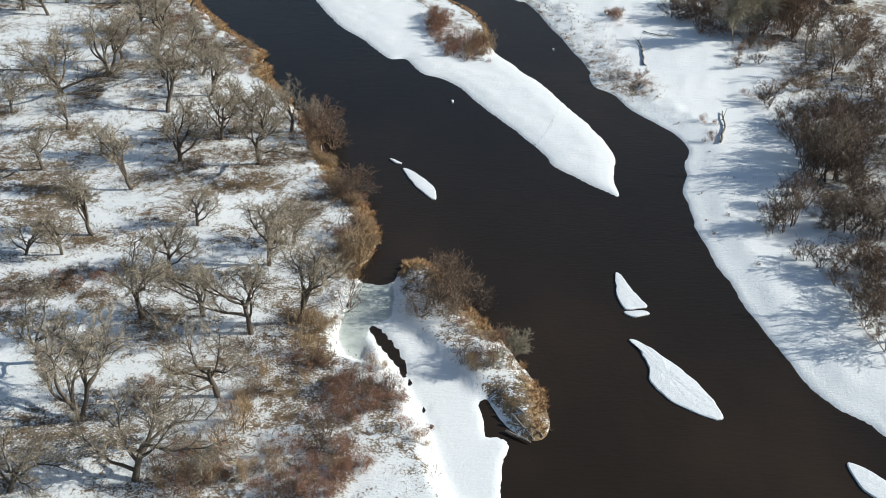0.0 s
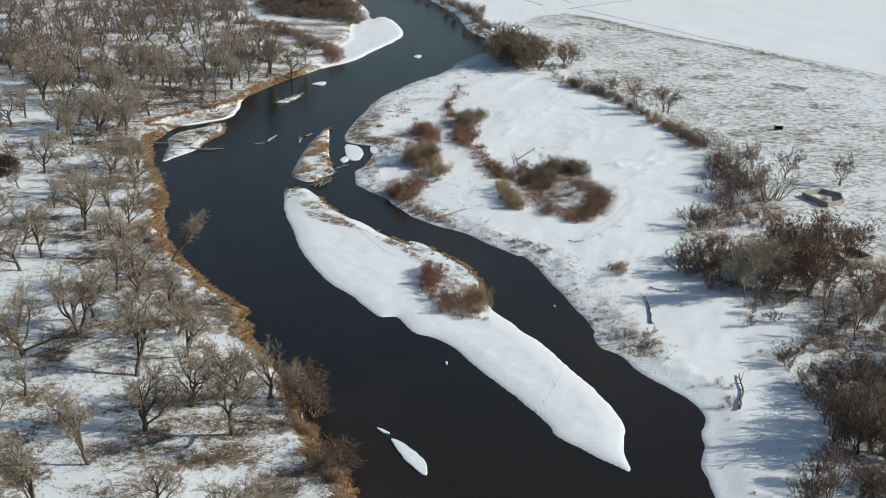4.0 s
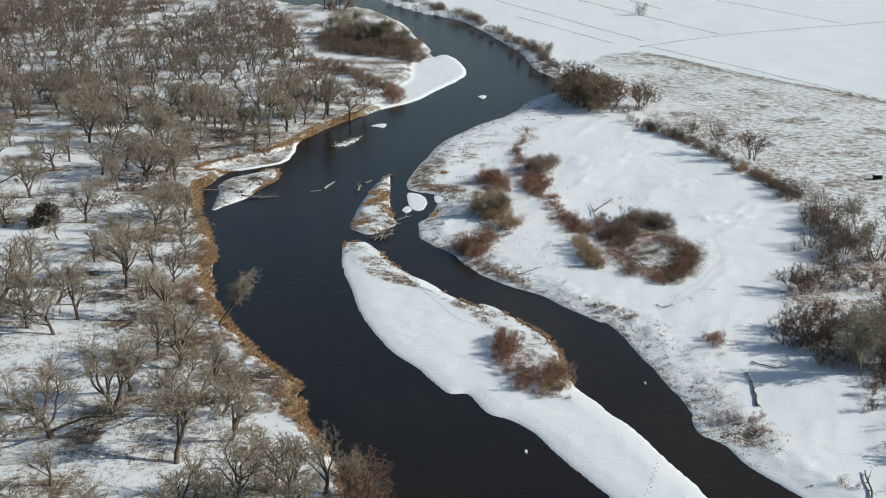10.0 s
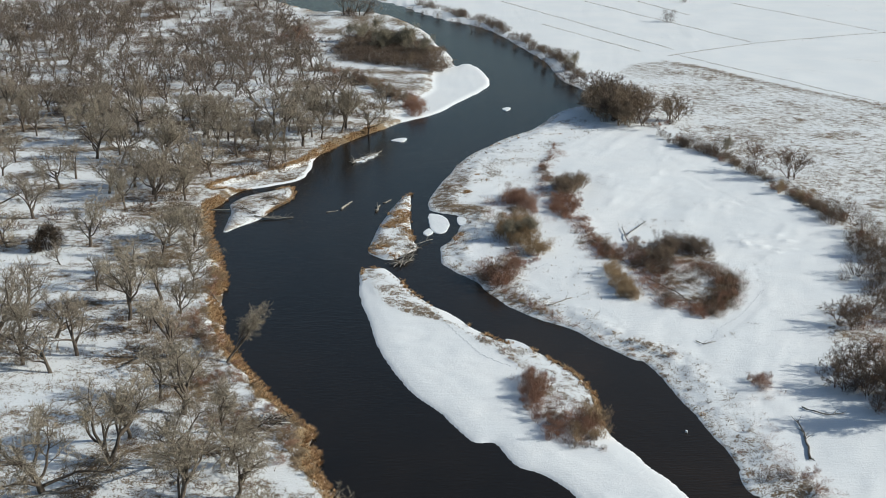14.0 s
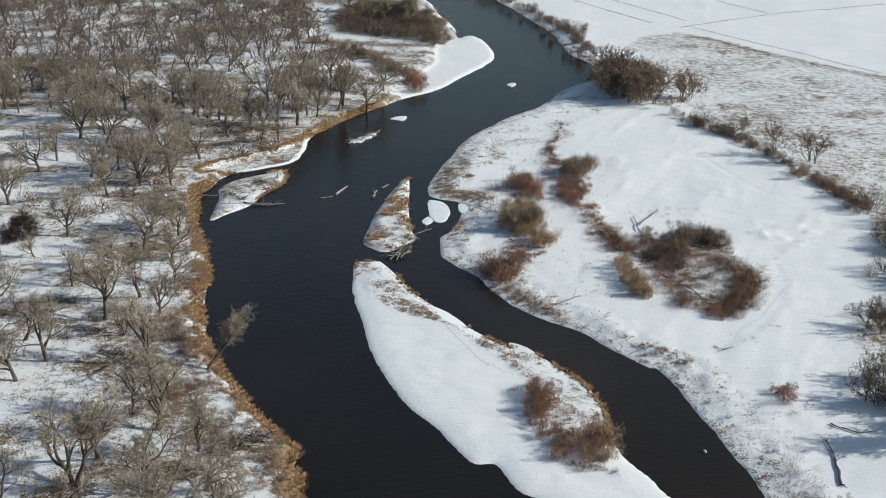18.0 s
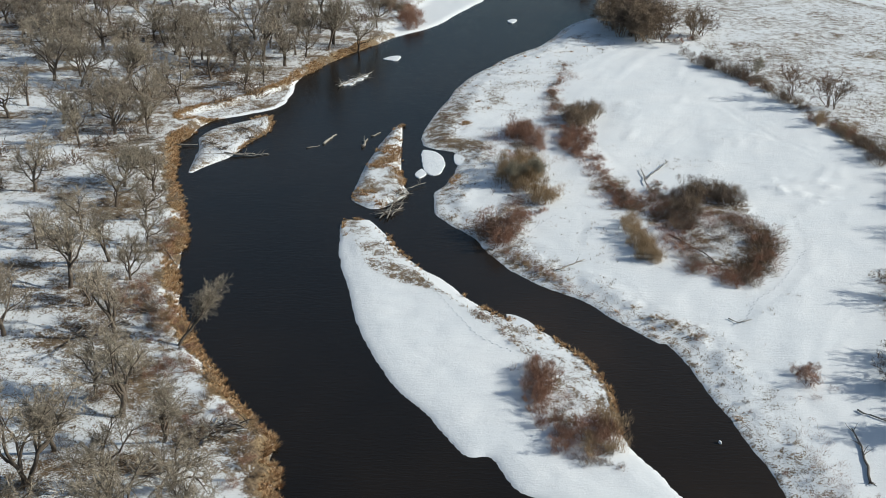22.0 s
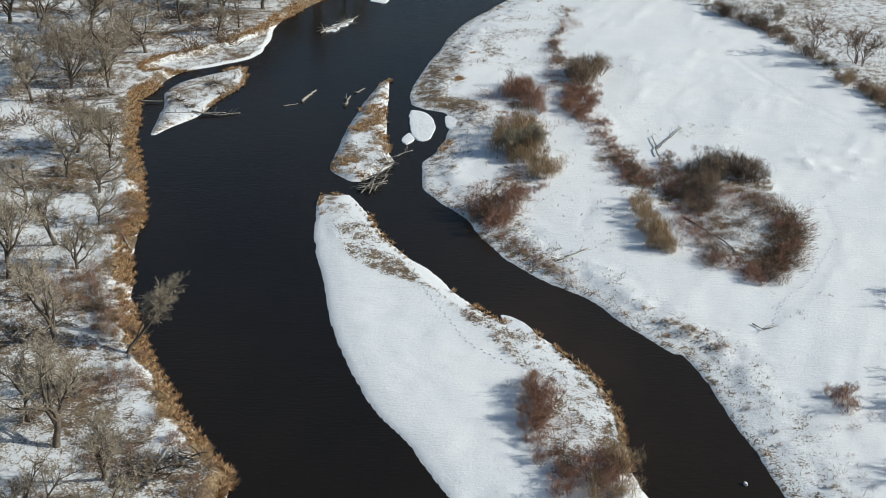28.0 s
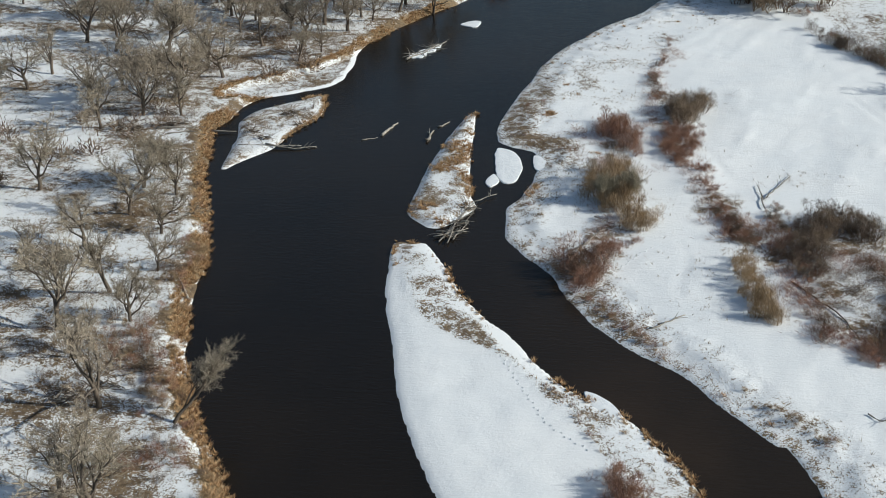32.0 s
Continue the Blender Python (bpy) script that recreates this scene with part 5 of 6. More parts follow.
scrub_along([
    (60.2, 217.7), (56.6, 206.6), (52.9, 193.9), (56.4, 188.9), (59.8, 184.2),
], 36, 0.3, 0.7, 2.2)
scrub_along([
    (88.4, 261.2), (86.9, 242.6), (83.6, 222.9), (77.4, 210),
], 60, 0.5, 1.3, 3.0)
scrub_along([
    (102.8, 273.2), (103.1, 249.2), (94.3, 216.5), (96, 202.5),
], 60, 0.5, 1.3, 4.0)
tagged(new("willow_scrub", mesh_of("willow_scrub", *scrub, M_RED)), "low reddish willow scrub between the shrubs in snow", "scrub", kind="stuff")
# right bank thicket
# kinds: 0 grey-brown, 1 red-brown, 2 pale poplar, 3 thin bare tree
THICKET_A = [
    (81, 251.1, 6, 1, 0), (83.1, 249.2, 6.5, 1, 0), (86, 250.5, 6, 1, 1), (86.2, 258.2, 5, 1, 0),
    (91, 261.1, 5, 1.1, 0), (95.4, 260.2, 5.5, 1, 0), (96.6, 253.2, 5, 1.1, 1), (99.5, 252.3, 4.5, 1.1, 0),
    (92.5, 252.6, 4, 1.1, 1), (73.9, 226.4, 5, 1, 0), (73.3, 219.6, 6.5, 1, 0), (76.3, 220.1, 8, 1, 0),
    (79.9, 224.6, 8, 1, 0), (76.5, 216.6, 6.5, 1, 0), (80.3, 220, 7, 1, 1), (76.5, 210.8, 4, 1.2, 0),
    (80, 211.3, 4, 1.2, 0), (78.9, 229.4, 6, 1, 0), (82.4, 213.4, 4, 1, 1), (82.2, 205.6, 12, 0.9, 2),
    (84.9, 205.6, 14.5, 0.9, 2), (89, 209.5, 12, 0.9, 2), (87.4, 216.7, 11, 0.9, 2), (85.4, 221.3, 8.5, 0.9, 2),
    (90.2, 209.5, 11, 0.9, 1), (93.8, 213.6, 13.5, 0.9, 1), (96.1, 212.1, 13, 0.9, 1), (97.9, 209.2, 13, 0.9, 1),
    (103.4, 216.2, 12, 1, 1), (98.7, 222.4, 13, 0.9, 0), (104.5, 225.3, 12, 0.9, 1), (100.8, 205, 11, 1, 0),
    (96.2, 225.6, 11, 0.9, 0), (104.4, 235, 10, 1, 0), (111.2, 238.2, 10, 1, 1), (111.6, 228.2, 11, 1, 0),
    (81.9, 197.8, 3.5, 1.1, 1), (79.1, 191, 3.2, 1.1, 1), (84.4, 192.7, 3.4, 1.1, 0), (84.7, 201.6, 4, 1, 0),
    (88.6, 200.1, 4, 1.1, 1), (79.8, 173.7, 4.4, 1.1, 0), (81.7, 172.2, 4.8, 1.1, 0), (84.2, 177.1, 4.2, 1.1, 1),
    (81.1, 158.3, 5, 1, 0), (84.4, 164.2, 5.5, 1, 0), (81.4, 164.3, 3.6, 1.1, 0), (85.6, 160.6, 6, 1, 0),
    (79.6, 143.6, 9, 0.9, 0), (81.8, 141.4, 11, 0.9, 0),
]
THICKET_B = [
    (83.7, 139.1, 12, 0.8, 0), (87.9, 144.9, 11, 0.9, 1), (91.8, 147.7, 10, 0.9, 0), (85.6, 152.6, 9, 0.9, 1),
    (90.3, 158, 9.5, 0.9, 0), (93.3, 157.8, 8, 1, 1), (90.8, 165.5, 7, 1, 0), (96.5, 155.8, 8, 1, 0),
    (82.9, 149.2, 8, 0.9, 0), (87.5, 139, 8, 0.9, 0), (68.1, 122.3, 4.6, 1, 0), (69.7, 121.3, 6.5, 0.9, 0),
    (72.3, 123.4, 7, 0.9, 1), (75.5, 128.1, 7, 0.9, 0), (71.4, 128.3, 5, 1, 0), (75, 133.2, 5, 1, 1),
    (76.4, 123.3, 5.5, 1, 0), (78, 120.8, 6.5, 1, 0), (80.6, 119.9, 7.5, 0.9, 0), (84.5, 122.9, 7, 1, 1),
    (85.6, 120.1, 8, 0.9, 0), (81, 126.9, 5, 1.1, 1), (85.9, 129.7, 6, 1, 0), (90.1, 127.5, 8, 1, 0),
    (70.7, 111.8, 4, 1.1, 0), (72, 109.2, 5, 1, 0), (73.2, 106.6, 5.5, 1, 1), (76.1, 107.8, 6, 1, 0),
    (78.6, 107.2, 6.5, 1, 0), (80, 104.7, 7.5, 1, 1), (74.9, 94, 6.5, 1, 0), (77.5, 95.4, 8, 1, 0),
    (74.8, 100.1, 4.5, 1.1, 0), (76.6, 88.2, 8, 1, 0), (85.3, 109.4, 8, 1, 0), (83.5, 99.7, 9, 1, 1),
    (97.5, 182.9, 12, 0.8, 3), (96.4, 188.3, 5, 1, 0), (95.6, 194.5, 8.5, 0.8, 3), (98.9, 171, 8, 0.9, 3),
    (104.6, 179.2, 9, 0.9, 3), (103.2, 191.1, 7, 0.9, 3), (82.1, 138.1, 12, 0.7, 3), (86.5, 142.3, 12, 0.7, 3),
    (80.2, 140.3, 10, 0.7, 3), (71.3, 122.5, 8.5, 0.7, 3), (79.8, 120.3, 9, 0.7, 3), (83.9, 118.3, 9.5, 0.7, 3),
    (96.3, 141.9, 11, 0.8, 3), (103.3, 157.9, 11, 0.8, 3),
]
THICKET_KINDS = [(THICKS[:3], 10.0), (THICKS[3:], 10.0), (PALES, 10.0), (SAPLINGS, 10.0)]
for x, y, h, w, k in THICKET_A + THICKET_B:
    models, base = THICKET_KINDS[k]
    plant(models, x, y, h, base, squash=w * 1.15)
    if k < 2:
        plant(models, x + pick.uniform(-0.4, 0.4) * h, y + pick.uniform(-0.4, 0.4) * h, h * pick.uniform(0.55, 0.85), base, squash=w * 1.15)
        if pick.random() < 0.35:
            plant(BRIARS, x + pick.uniform(-2.5, 2.5), y + pick.uniform(-2.5, 2.5), pick.uniform(0.9, 2.0), 3.0, squash=1.4)
# looser brush between and behind
mass([
    (80, 208), (90, 196), (87, 170), (85, 150), (79, 122), (84, 92), (118, 88), (124, 150), (120, 215), (100, 200),
], 6.6, ((THICKS, 10.0), G3), 1.6, 5.0, 1.4)
mass([
    (96, 86), (97, 120), (101, 150), (100, 196), (112, 206), (114, 150), (112, 86),
], 7.6, ((THICKS, 10.0),), 7, 11, 1.1)
hedge([
    (98, 100), (96, 130), (101, 160), (98, 190),
], 16, ((SAPLINGS, 10.0),), 6, 11, 9)
mass([
    (99.2, 305.4), (104.8, 298.6), (109.2, 288.8), (107, 277.4), (100, 277.6), (98.3, 291.5),
], 3.2, (TALL6, G3), 2.4, 4.2)
hedge([
    (69.3, 416.9), (74.5, 405.6), (80.1, 394.9), (86.8, 387.8),
], 22, (G3,), 2.2, 3.4, 1.0)
hedge([
    (91.3, 353), (95.5, 346.1), (100.6, 334.7),
], 16, (G3, R3), 1.8, 2.8, 1.2)
# brush of the middle left bank
mass([
    (-56.7, 249.5), (-53.6, 253), (-49, 250.2), (-44.5, 238.7), (-46.8, 236.4), (-52.1, 241.5),
], 2.3, (B3, B3, T3), 1.2, 2.5)
mass([
    (-47.3, 224), (-44.3, 225), (-42.4, 221.5), (-44.9, 220.1),
], 1.9, (B3,), 1.2, 2.2)
mass([
    (-54.7, 283.1), (-51, 285.9), (-46.6, 276.2), (-47.3, 270.5), (-51.4, 272.9),
], 2.2, (B3, T3), 1.2, 2.4)
mass([
    (-44.3, 238.6), (-38.4, 239.6), (-35.2, 233.3), (-39.9, 233.7),
], 2.0, (B3, T3), 1.2, 2.2)
mass([
    (-50, 239.4), (-44.6, 241.1), (-42.4, 233.4), (-48.4, 233.3),
], 2, (T3, B3), 1.1, 2.2)
mass([
    (-44.1, 225.9), (-38.8, 226), (-36.9, 221), (-41.6, 219.5),
], 2, (B3,), 0.9, 1.8)
mass([
    (-43.2, 206), (-32.3, 207.4), (-31, 203.6), (-41.6, 202.7),
], 2.3, (B3,), 0.8, 1.6)
mass([
    (-59.6, 252.6), (-54.2, 255.5), (-50, 245.9), (-57.2, 247.4),
], 2.3, (B3, T3), 1.2, 2.4)
mass([
    (-55.8, 272.3), (-51.6, 276.7), (-49.7, 268.3), (-53.4, 266.1),
], 2, (T3, B3), 0.8, 1.8)
# brush of the near left bank
mass([
    (-20.2, 76.5), (-18, 81.6), (-15.5, 79), (-16.5, 73.1), (-18.7, 72.1),
], 1.9, (T3, B3), 2.2, 3.8, 1.1)
mass([
    (-7.1, 76.2), (-2.6, 83.5), (1.3, 84.6), (2.8, 79.5), (-1.1, 74.8), (-4, 72.6),
], 2.3, (B3, B3, R3), 1.6, 2.9)
mass([
    (-12.3, 62.7), (-6.9, 68.2), (-2.5, 68), (-1.1, 63.8), (-3.9, 60.3),
], 2.3, (B3, R3), 2, 3.4)
mass([
    (-26.6, 65.5), (-23.5, 68.9), (-18.9, 66.5), (-19.1, 61), (-24.7, 61.2),
], 2.2, (T3, B3, B3), 2.6, 4.2, 1.1)
mass([
    (-4.9, 91.7), (-8.3, 90.4), (-10.9, 93.3), (-10.2, 97.6), (-6, 97.4),
], 2, (T3,), 1.8, 3)
mass([
    (-4.4, 110.1), (-1, 113), (0.4, 121.1), (-2.4, 123.6), (-4.5, 118.3),
], 1.9, (T3, T3, B3), 2, 3.4, 1.1)
mass([
    (-51.5, 109.7), (-41.7, 113), (-39.4, 109.7), (-45.9, 107.4),
], 2.2, (B3,), 1, 1.9)
mass([
    (-32.4, 80.7), (-29.7, 83.1), (-27.2, 81.1), (-30, 79.3),
], 2, (B3,), 1.2, 2)
hedge([
    (-16.8, 78.9), (-12.3, 82.6), (-7.7, 86.4), (-1.3, 79.5),
], 18, (B3, T3, B3), 1.2, 2.8, 2.5)
hedge([
    (-19.1, 67.2), (-12.6, 60.4), (-6.3, 61.1),
], 20, (B3, T3, B3), 1.5, 3.2, 2.5)
hedge([
    (-4.4, 78.4), (-0.5, 83.4), (3.3, 75.6),
], 14, (B3, B3), 1.0, 2.4, 2.0)
hedge([
    (-49, 110.7), (-43.9, 111.5), (-37.9, 112.3),
], 14, (B3, B3), 0.8, 1.8, 1.5)
# low tangled brush under the trees
tangle = ([], [])
low_lumps = [lump(320 + i, 120, 0.075) for i in range(5)]


def brush_at(x, y, size):
    if ground_z(x, y) > 0.5:
        w = pick.choice(low_lumps)
        merge_into(tangle, w.v, w.f, pose(x, y, float(ground_z(x, y)) - 0.05, 0, 0, pick.uniform(0, 360)) @ Matrix.Diagonal((size * 1.3, size * 1.3, size * 0.75, 1)))


for x, y in listed:
    for _ in range(pick.choice((1, 2, 3, 4, 6))):
        brush_at(x + pick.uniform(-3.5, 3.5), y + pick.uniform(-2.5, 2.5), pick.uniform(0.35, 0.9))
for x, y, r in CLUMPS_A + CLUMPS_B:
    for _ in range(int(r * 2.2)):
        brush_at(x + pick.uniform(-r, r) * 0.85, y + pick.uniform(-r, r) * 0.6, pick.uniform(0.35, 0.85))
for x, y, r in CLUMPS_C:
    for _ in range(int(r * 1.5)):
        brush_at(x + pick.uniform(-r, r) * 0.8, y + pick.uniform(-r, r) * 0.7, pick.uniform(0.25, 0.5))
MOUND, MOUND_RIM = rounded([
    (50.5, 288.4), (56.3, 292.2), (62.7, 293.6), (63.7, 286.5), (64.1, 277.5), (59.8, 265), (54.2, 262.8),
    (50.6, 267.6), (48.5, 277),
]), rounded([
    (62.4, 285.3), (63.9, 283), (64.8, 274.3), (61.6, 265), (58.6, 260.1), (56, 258.2), (53.5, 259), (57, 264.9),
    (60.7, 271), (62.4, 278.5),
])
for _ in range(900):
    x, y = pick.uniform(42, 72), pick.uniform(248, 292)
    if inside_by(MOUND_RIM, np.array([x]), np.array([y]))[0] > -0.3:
        brush_at(x, y, pick.uniform(0.6, 1.2))
    elif inside_by(MOUND, np.array([x]), np.array([y]))[0] > 0 and pick.random() < 0.55:
        brush_at(x, y, pick.uniform(0.3, 0.7))
tagged(new("undergrowth", mesh_of("undergrowth", *tangle, M_UNDER)), "low tangled brown undergrowth standing in snow", "undergrowth", kind="stuff")
# scrub along the left bank
for i in range(0, len(left_shore) - 2):
    x, y = left_shore[i]
    if 80 < y < 330 and pick.random() < 0.4:
        bx, by = x - pick.uniform(1.0, 6.5), y + pick.uniform(-2, 2)
        if ground_z(bx, by) > 0.5:
            plant(pick.choice((TANS, TANS, BRIARS, BRIARS)), bx, by, pick.uniform(0.8, 2.2), 3.0, squash=1.3)
# scrub along the right bank
for i in range(0, len(right_shore) - 2):
    x, y = right_shore[i]
    if 100 < y < 420 and pick.random() < 0.4:
        bx, by = x + pick.uniform(0.8, 7.0), y + pick.uniform(-2, 2)
        if ground_z(bx, by) > 0.25:
            plant(pick.choice((TANS, REDS, BRIARS, GREYS)), bx, by, pick.uniform(0.4, 1.0), 3.0, squash=1.5)

# brown bushes and leaning trees on the bank
for x, y, h, k in [
    (-9.2, 156.6, 8, 0), (-7.3, 156.8, 7, 1), (-11, 158.4, 6.5, 2),
]:
    plant(THICKS[3:], x, y, h, 10.0, k, squash=1.15)
for x, y, h, k in [
    (-19.8, 159.2, 14.5, 1), (-14.7, 161.7, 12, 7),
]:
    plant(COTTONWOODS, x, y, h, 10.0, k)
for x, y, h, k in [
    (-8.1, 166.3, 7.5, 0), (-10.3, 167.6, 7, 1), (-2.5, 139.6, 6.5, 2), (-4.4, 137.6, 5.5, 0), (12, 106, 7, 1), (14.2, 106.7, 6.5, 2), (18.6, 88, 5.5, 1),
]:
    plant(THICKS[3:], x, y, h, 10.0, k, squash=1.2)
# the tree that leans out over the river
LEANER = [(-41.7, 230.7)]
lean_tree = copy_thing(COTTONWOODS[4], pose(*LEANER[0], 1.0, -8, 34, 0))
lean_tree.scale = (1.05, 1.05, 1.5)
tagged(lean_tree, "bare tree leaning far out over the river from the bank")

for model in MODELS:
    for ob in (*model.children_recursive, model):
        bpy.data.objects.remove(ob)


# ---- grass ----
def tufts(name, places, blades, low, high, width, material, label, category, seed, flare=0.55):
    g = np.random.default_rng(seed)
    n = len(places)
    x, y = np.repeat(places[:, 0], blades), np.repeat(places[:, 1], blades)
    a, r = g.uniform(0, 2 * np.pi, n * blades), g.uniform(0, 0.22, n * blades)
    h = np.repeat(g.uniform(low, high, n), blades) * g.uniform(0.6, 1.1, n * blades)
    z = np.repeat(places[:, 2], blades)
    bx, by = x + np.cos(a) * r, y + np.sin(a) * r
    sx, sy = -np.sin(a) * width / 2, np.cos(a) * width / 2
    f = h * g.uniform(0.1, flare * 1.6, n * blades)
    tri = np.stack([np.stack([bx - sx, by - sy, z - 0.05], -1), np.stack([bx + sx, by + sy, z - 0.05], -1),
                    np.stack([bx + np.cos(a) * f, by + np.sin(a) * f, z + h], -1)], 1).reshape(-1, 3)
    return tagged(new(name, mesh_of(name, tri, np.arange(len(tri)).reshape(-1, 3), material)), label, category, kind="stuff")


g = np.random.default_rng(12)
spots = np.stack([g.uniform(-78, 112, 420000), g.uniform(62, 430, 420000)], -1)
ii, jj = np.clip(np.searchsorted(gx, spots[:, 0]) - 1, 0, nx - 1), np.clip(np.searchsorted(gy, spots[:, 1]) - 1, 0, ny - 1)
s_z, s_straw, s_weeds = gz[jj, ii], g_straw[jj, ii], g_weeds[jj, ii]
spots = np.c_[spots, s_z]
patchy = fbm(spots[:, 0], spots[:, 1], 3.0, 3, 91)
pick_straw = (s_z > 0.02) & (s_straw + 0.35 * patchy > 0.52) & (g.random(len(spots)) < 0.95)
tufts("bank_grass", spots[pick_straw][:15000], 12, 0.16, 0.55, 0.12, M_STRAW, "straw-coloured dry grass on the river banks", "grass", 1, 1.1)
pick_weed = (s_z > 0.15) & ~pick_straw & (s_weeds + 0.4 * patchy > 0.56) & (g.random(len(spots)) < 0.35)
tufts("dead_herbs", spots[pick_weed][:30000], 4, 0.2, 0.6, 0.06, M_WEED, "thin dead herbs standing through the snow", "weeds", 2)
pick_far = (s_z > 0.15) & (s_weeds > 0.32) & (g.random(len(spots)) < 0.01)
tufts("dry_stalks", spots[pick_far][:2500], 4, 0.3, 0.8, 0.06, M_WEED, "scattered dry stalks in the snow", "weeds", 3)


# ---- tussocks at the waterline ----
def tussock_model(seed):
    rng, w = random.Random(seed), Wood()
    for _ in range(90):
        a, r = rng.uniform(0, 2 * math.pi), 0.45 * math.sqrt(rng.random())
        d = Vector((math.cos(a) * (0.3 + r * 1.6), math.sin(a) * (0.3 + r * 1.6), rng.uniform(0.5, 1.0))).normalized()
        w.blade(Vector((math.cos(a) * r, math.sin(a) * r, -0.1)), d, rng.uniform(0.5, 0.95), 0.09, rng)
    return mesh_of("grass_tussock", w.v, w.f, M_STRAW)


tussock_data = [tussock_model(400 + i) for i in range(4)]
made = 0
for i in range(1, len(left_shore) - 1):
    (ax, ay), (bx, by) = left_shore[i - 1], left_shore[i]
    if not 60 < by < 400:
        continue
    for _ in range(max(1, int(math.hypot(bx - ax, by - ay) / 0.8))):
        s = pick.random()
        x, y = ax + (bx - ax) * s, ay + (by - ay) * s
        if float(fbm(np.array([x]), np.array([y]), 9, 2, 93)[0]) < -0.15 or made >= 290:
            continue
        x -= pick.uniform(-0.2, 1.4)
        if 0.02 < ground_z(x, y) < 1.3 and cover_at(x, y)[0] > 0.3:
            ob = tagged(new("grass_tussock", pick.choice(tussock_data)), "golden dry grass tussock at the waterline", "grass tussock", "tussocks along the bank")
            k = pick.uniform(0.7, 1.5)
            ob.location, ob.rotation_euler, ob.scale = (x, y, float(ground_z(x, y))), (0, 0, pick.uniform(0, 6.28)), (k, k, k * 0.8)
            made += 1


# ---- footprints ----
def footprints(line, seed, stride=0.85):
    """A trail of shallow pressed pits with raised rims."""
    r = random.Random(seed)
    p = rounded(line, closed=False, step=30)
    v, f, gone, side = [], [], 0.0, 1
    for a, b in zip(p[:-1], p[1:]):
        gone += float(np.hypot(*(b - a)))
        if gone < stride:
            continue
        gone, side = 0.0, -side
        d = (b - a) / np.hypot(*(b - a))
        c = b + np.array([-d[1], d[0]]) * 0.16 * side + np.array([r.uniform(-.06, .06), r.uniform(-.06, .06)])
        z = float(ground_z(*c))
        k = len(v)
        for ring, (long, high) in enumerate(((0.22, -0.02), (0.17, 0.07), (0.11, 0.0))):
            for q in range(8):
                w = q * math.pi / 4
                o = d * math.cos(w) * long + np.array([-d[1], d[0]]) * math.sin(w) * long * 0.62
                v.append((c[0] + o[0], c[1] + o[1], z + high))
        for ring in range(2):
            f += [(k + ring * 8 + q, k + ring * 8 + (q + 1) % 8, k + ring * 8 + 8 + (q + 1) % 8, k + ring * 8 + 8 + q) for q in range(8)]
        f.append(tuple(k + 16 + q for q in range(8)))
    return tagged(new("footprints", mesh_of("footprints", v, f, M_SNOW)), "trail of footprints pressed into smooth snow", "footprints", kind="stuff")


footprints([
    (38.8, 173.5), (36.8, 168.2), (35.4, 163.9), (33, 158.9), (31.8, 156.4),
], 1)
footprints([
    (-2.6, 261.7), (-0, 254.1), (4.8, 242.2), (7.4, 236.7), (12.6, 231.4),
], 2)
footprints([
    (14.5, 271.5), (16.8, 279), (20.9, 285.6), (23.9, 289.8),
], 3)
footprints([
    (52.8, 242.1), (56.3, 250), (61.5, 256.3), (66.6, 265.3), (70.3, 272.4),
], 4)


# ---- driftwood ----
def log(points, thick=0.28, stubs=2, label="weathered fallen log lying on snow", name="fallen_log", seed=0, category="log", roots=False, wood=None):
    """A bare trunk through the given places (x, y, z) with broken branch stubs."""
    rng = random.Random(seed)
    pts = [Vector(p) for p in points]
    line = []
    for a, b in zip(pts[:-1], pts[1:]):
        line += [a.lerp(b, k / 4) + Vector((rng.uniform(-.2, .2), rng.uniform(-.2, .2), rng.uniform(-.06, .06))) for k in range(4)]
    line.append(pts[-1])
    c = line[0].copy()
    line = [p - c for p in line]
    w = Wood()
    w.tube(line, thick, thick * 0.45, 8)
    k = len(w.v)
    w.f += [tuple(range(7, -1, -1)), tuple(range(k - 8, k))]
    ob = tagged(new(name), label, category)
    ob.location = c
    wood = wood or M_LOG
    part("trunk", mesh_of("log_trunk", w.v, w.f, wood, True), ob)
    for _ in range(stubs):
        p, d = along(line, rng.uniform(0.35, 0.98))
        b = Wood()
        b.tube(limb_line(rng, p, sideways(rng, d, rng.uniform(0.5, 1.0)) + Vector((0, 0, 0.3)), rng.uniform(0.8, 2.4), 4, 0.25, 0.0), thick * 0.4, thick * 0.1, 5)
        part("branch", mesh_of("log_branch", b.v, b.f, wood, True), ob)
    if roots:
        for _ in range(7):
            b = Wood()
            b.tube(limb_line(rng, line[0], sideways(rng, (line[0] - line[1]).normalized(), rng.uniform(0.6, 1.3)), rng.uniform(0.6, 1.1), 3, 0.3, 0), thick * 0.5, thick * 0.12, 5)
            part("root", mesh_of("log_root", b.v, b.f, M_BARK, True), ob, "dark upturned root")
    return ob


def lay(points, over=0.2, **how):
    """A log on the ground or the water through places of the plan."""
    return log([(x, y, max(float(ground_z(x, y)), 0.0) + over) for x, y in points], **how)


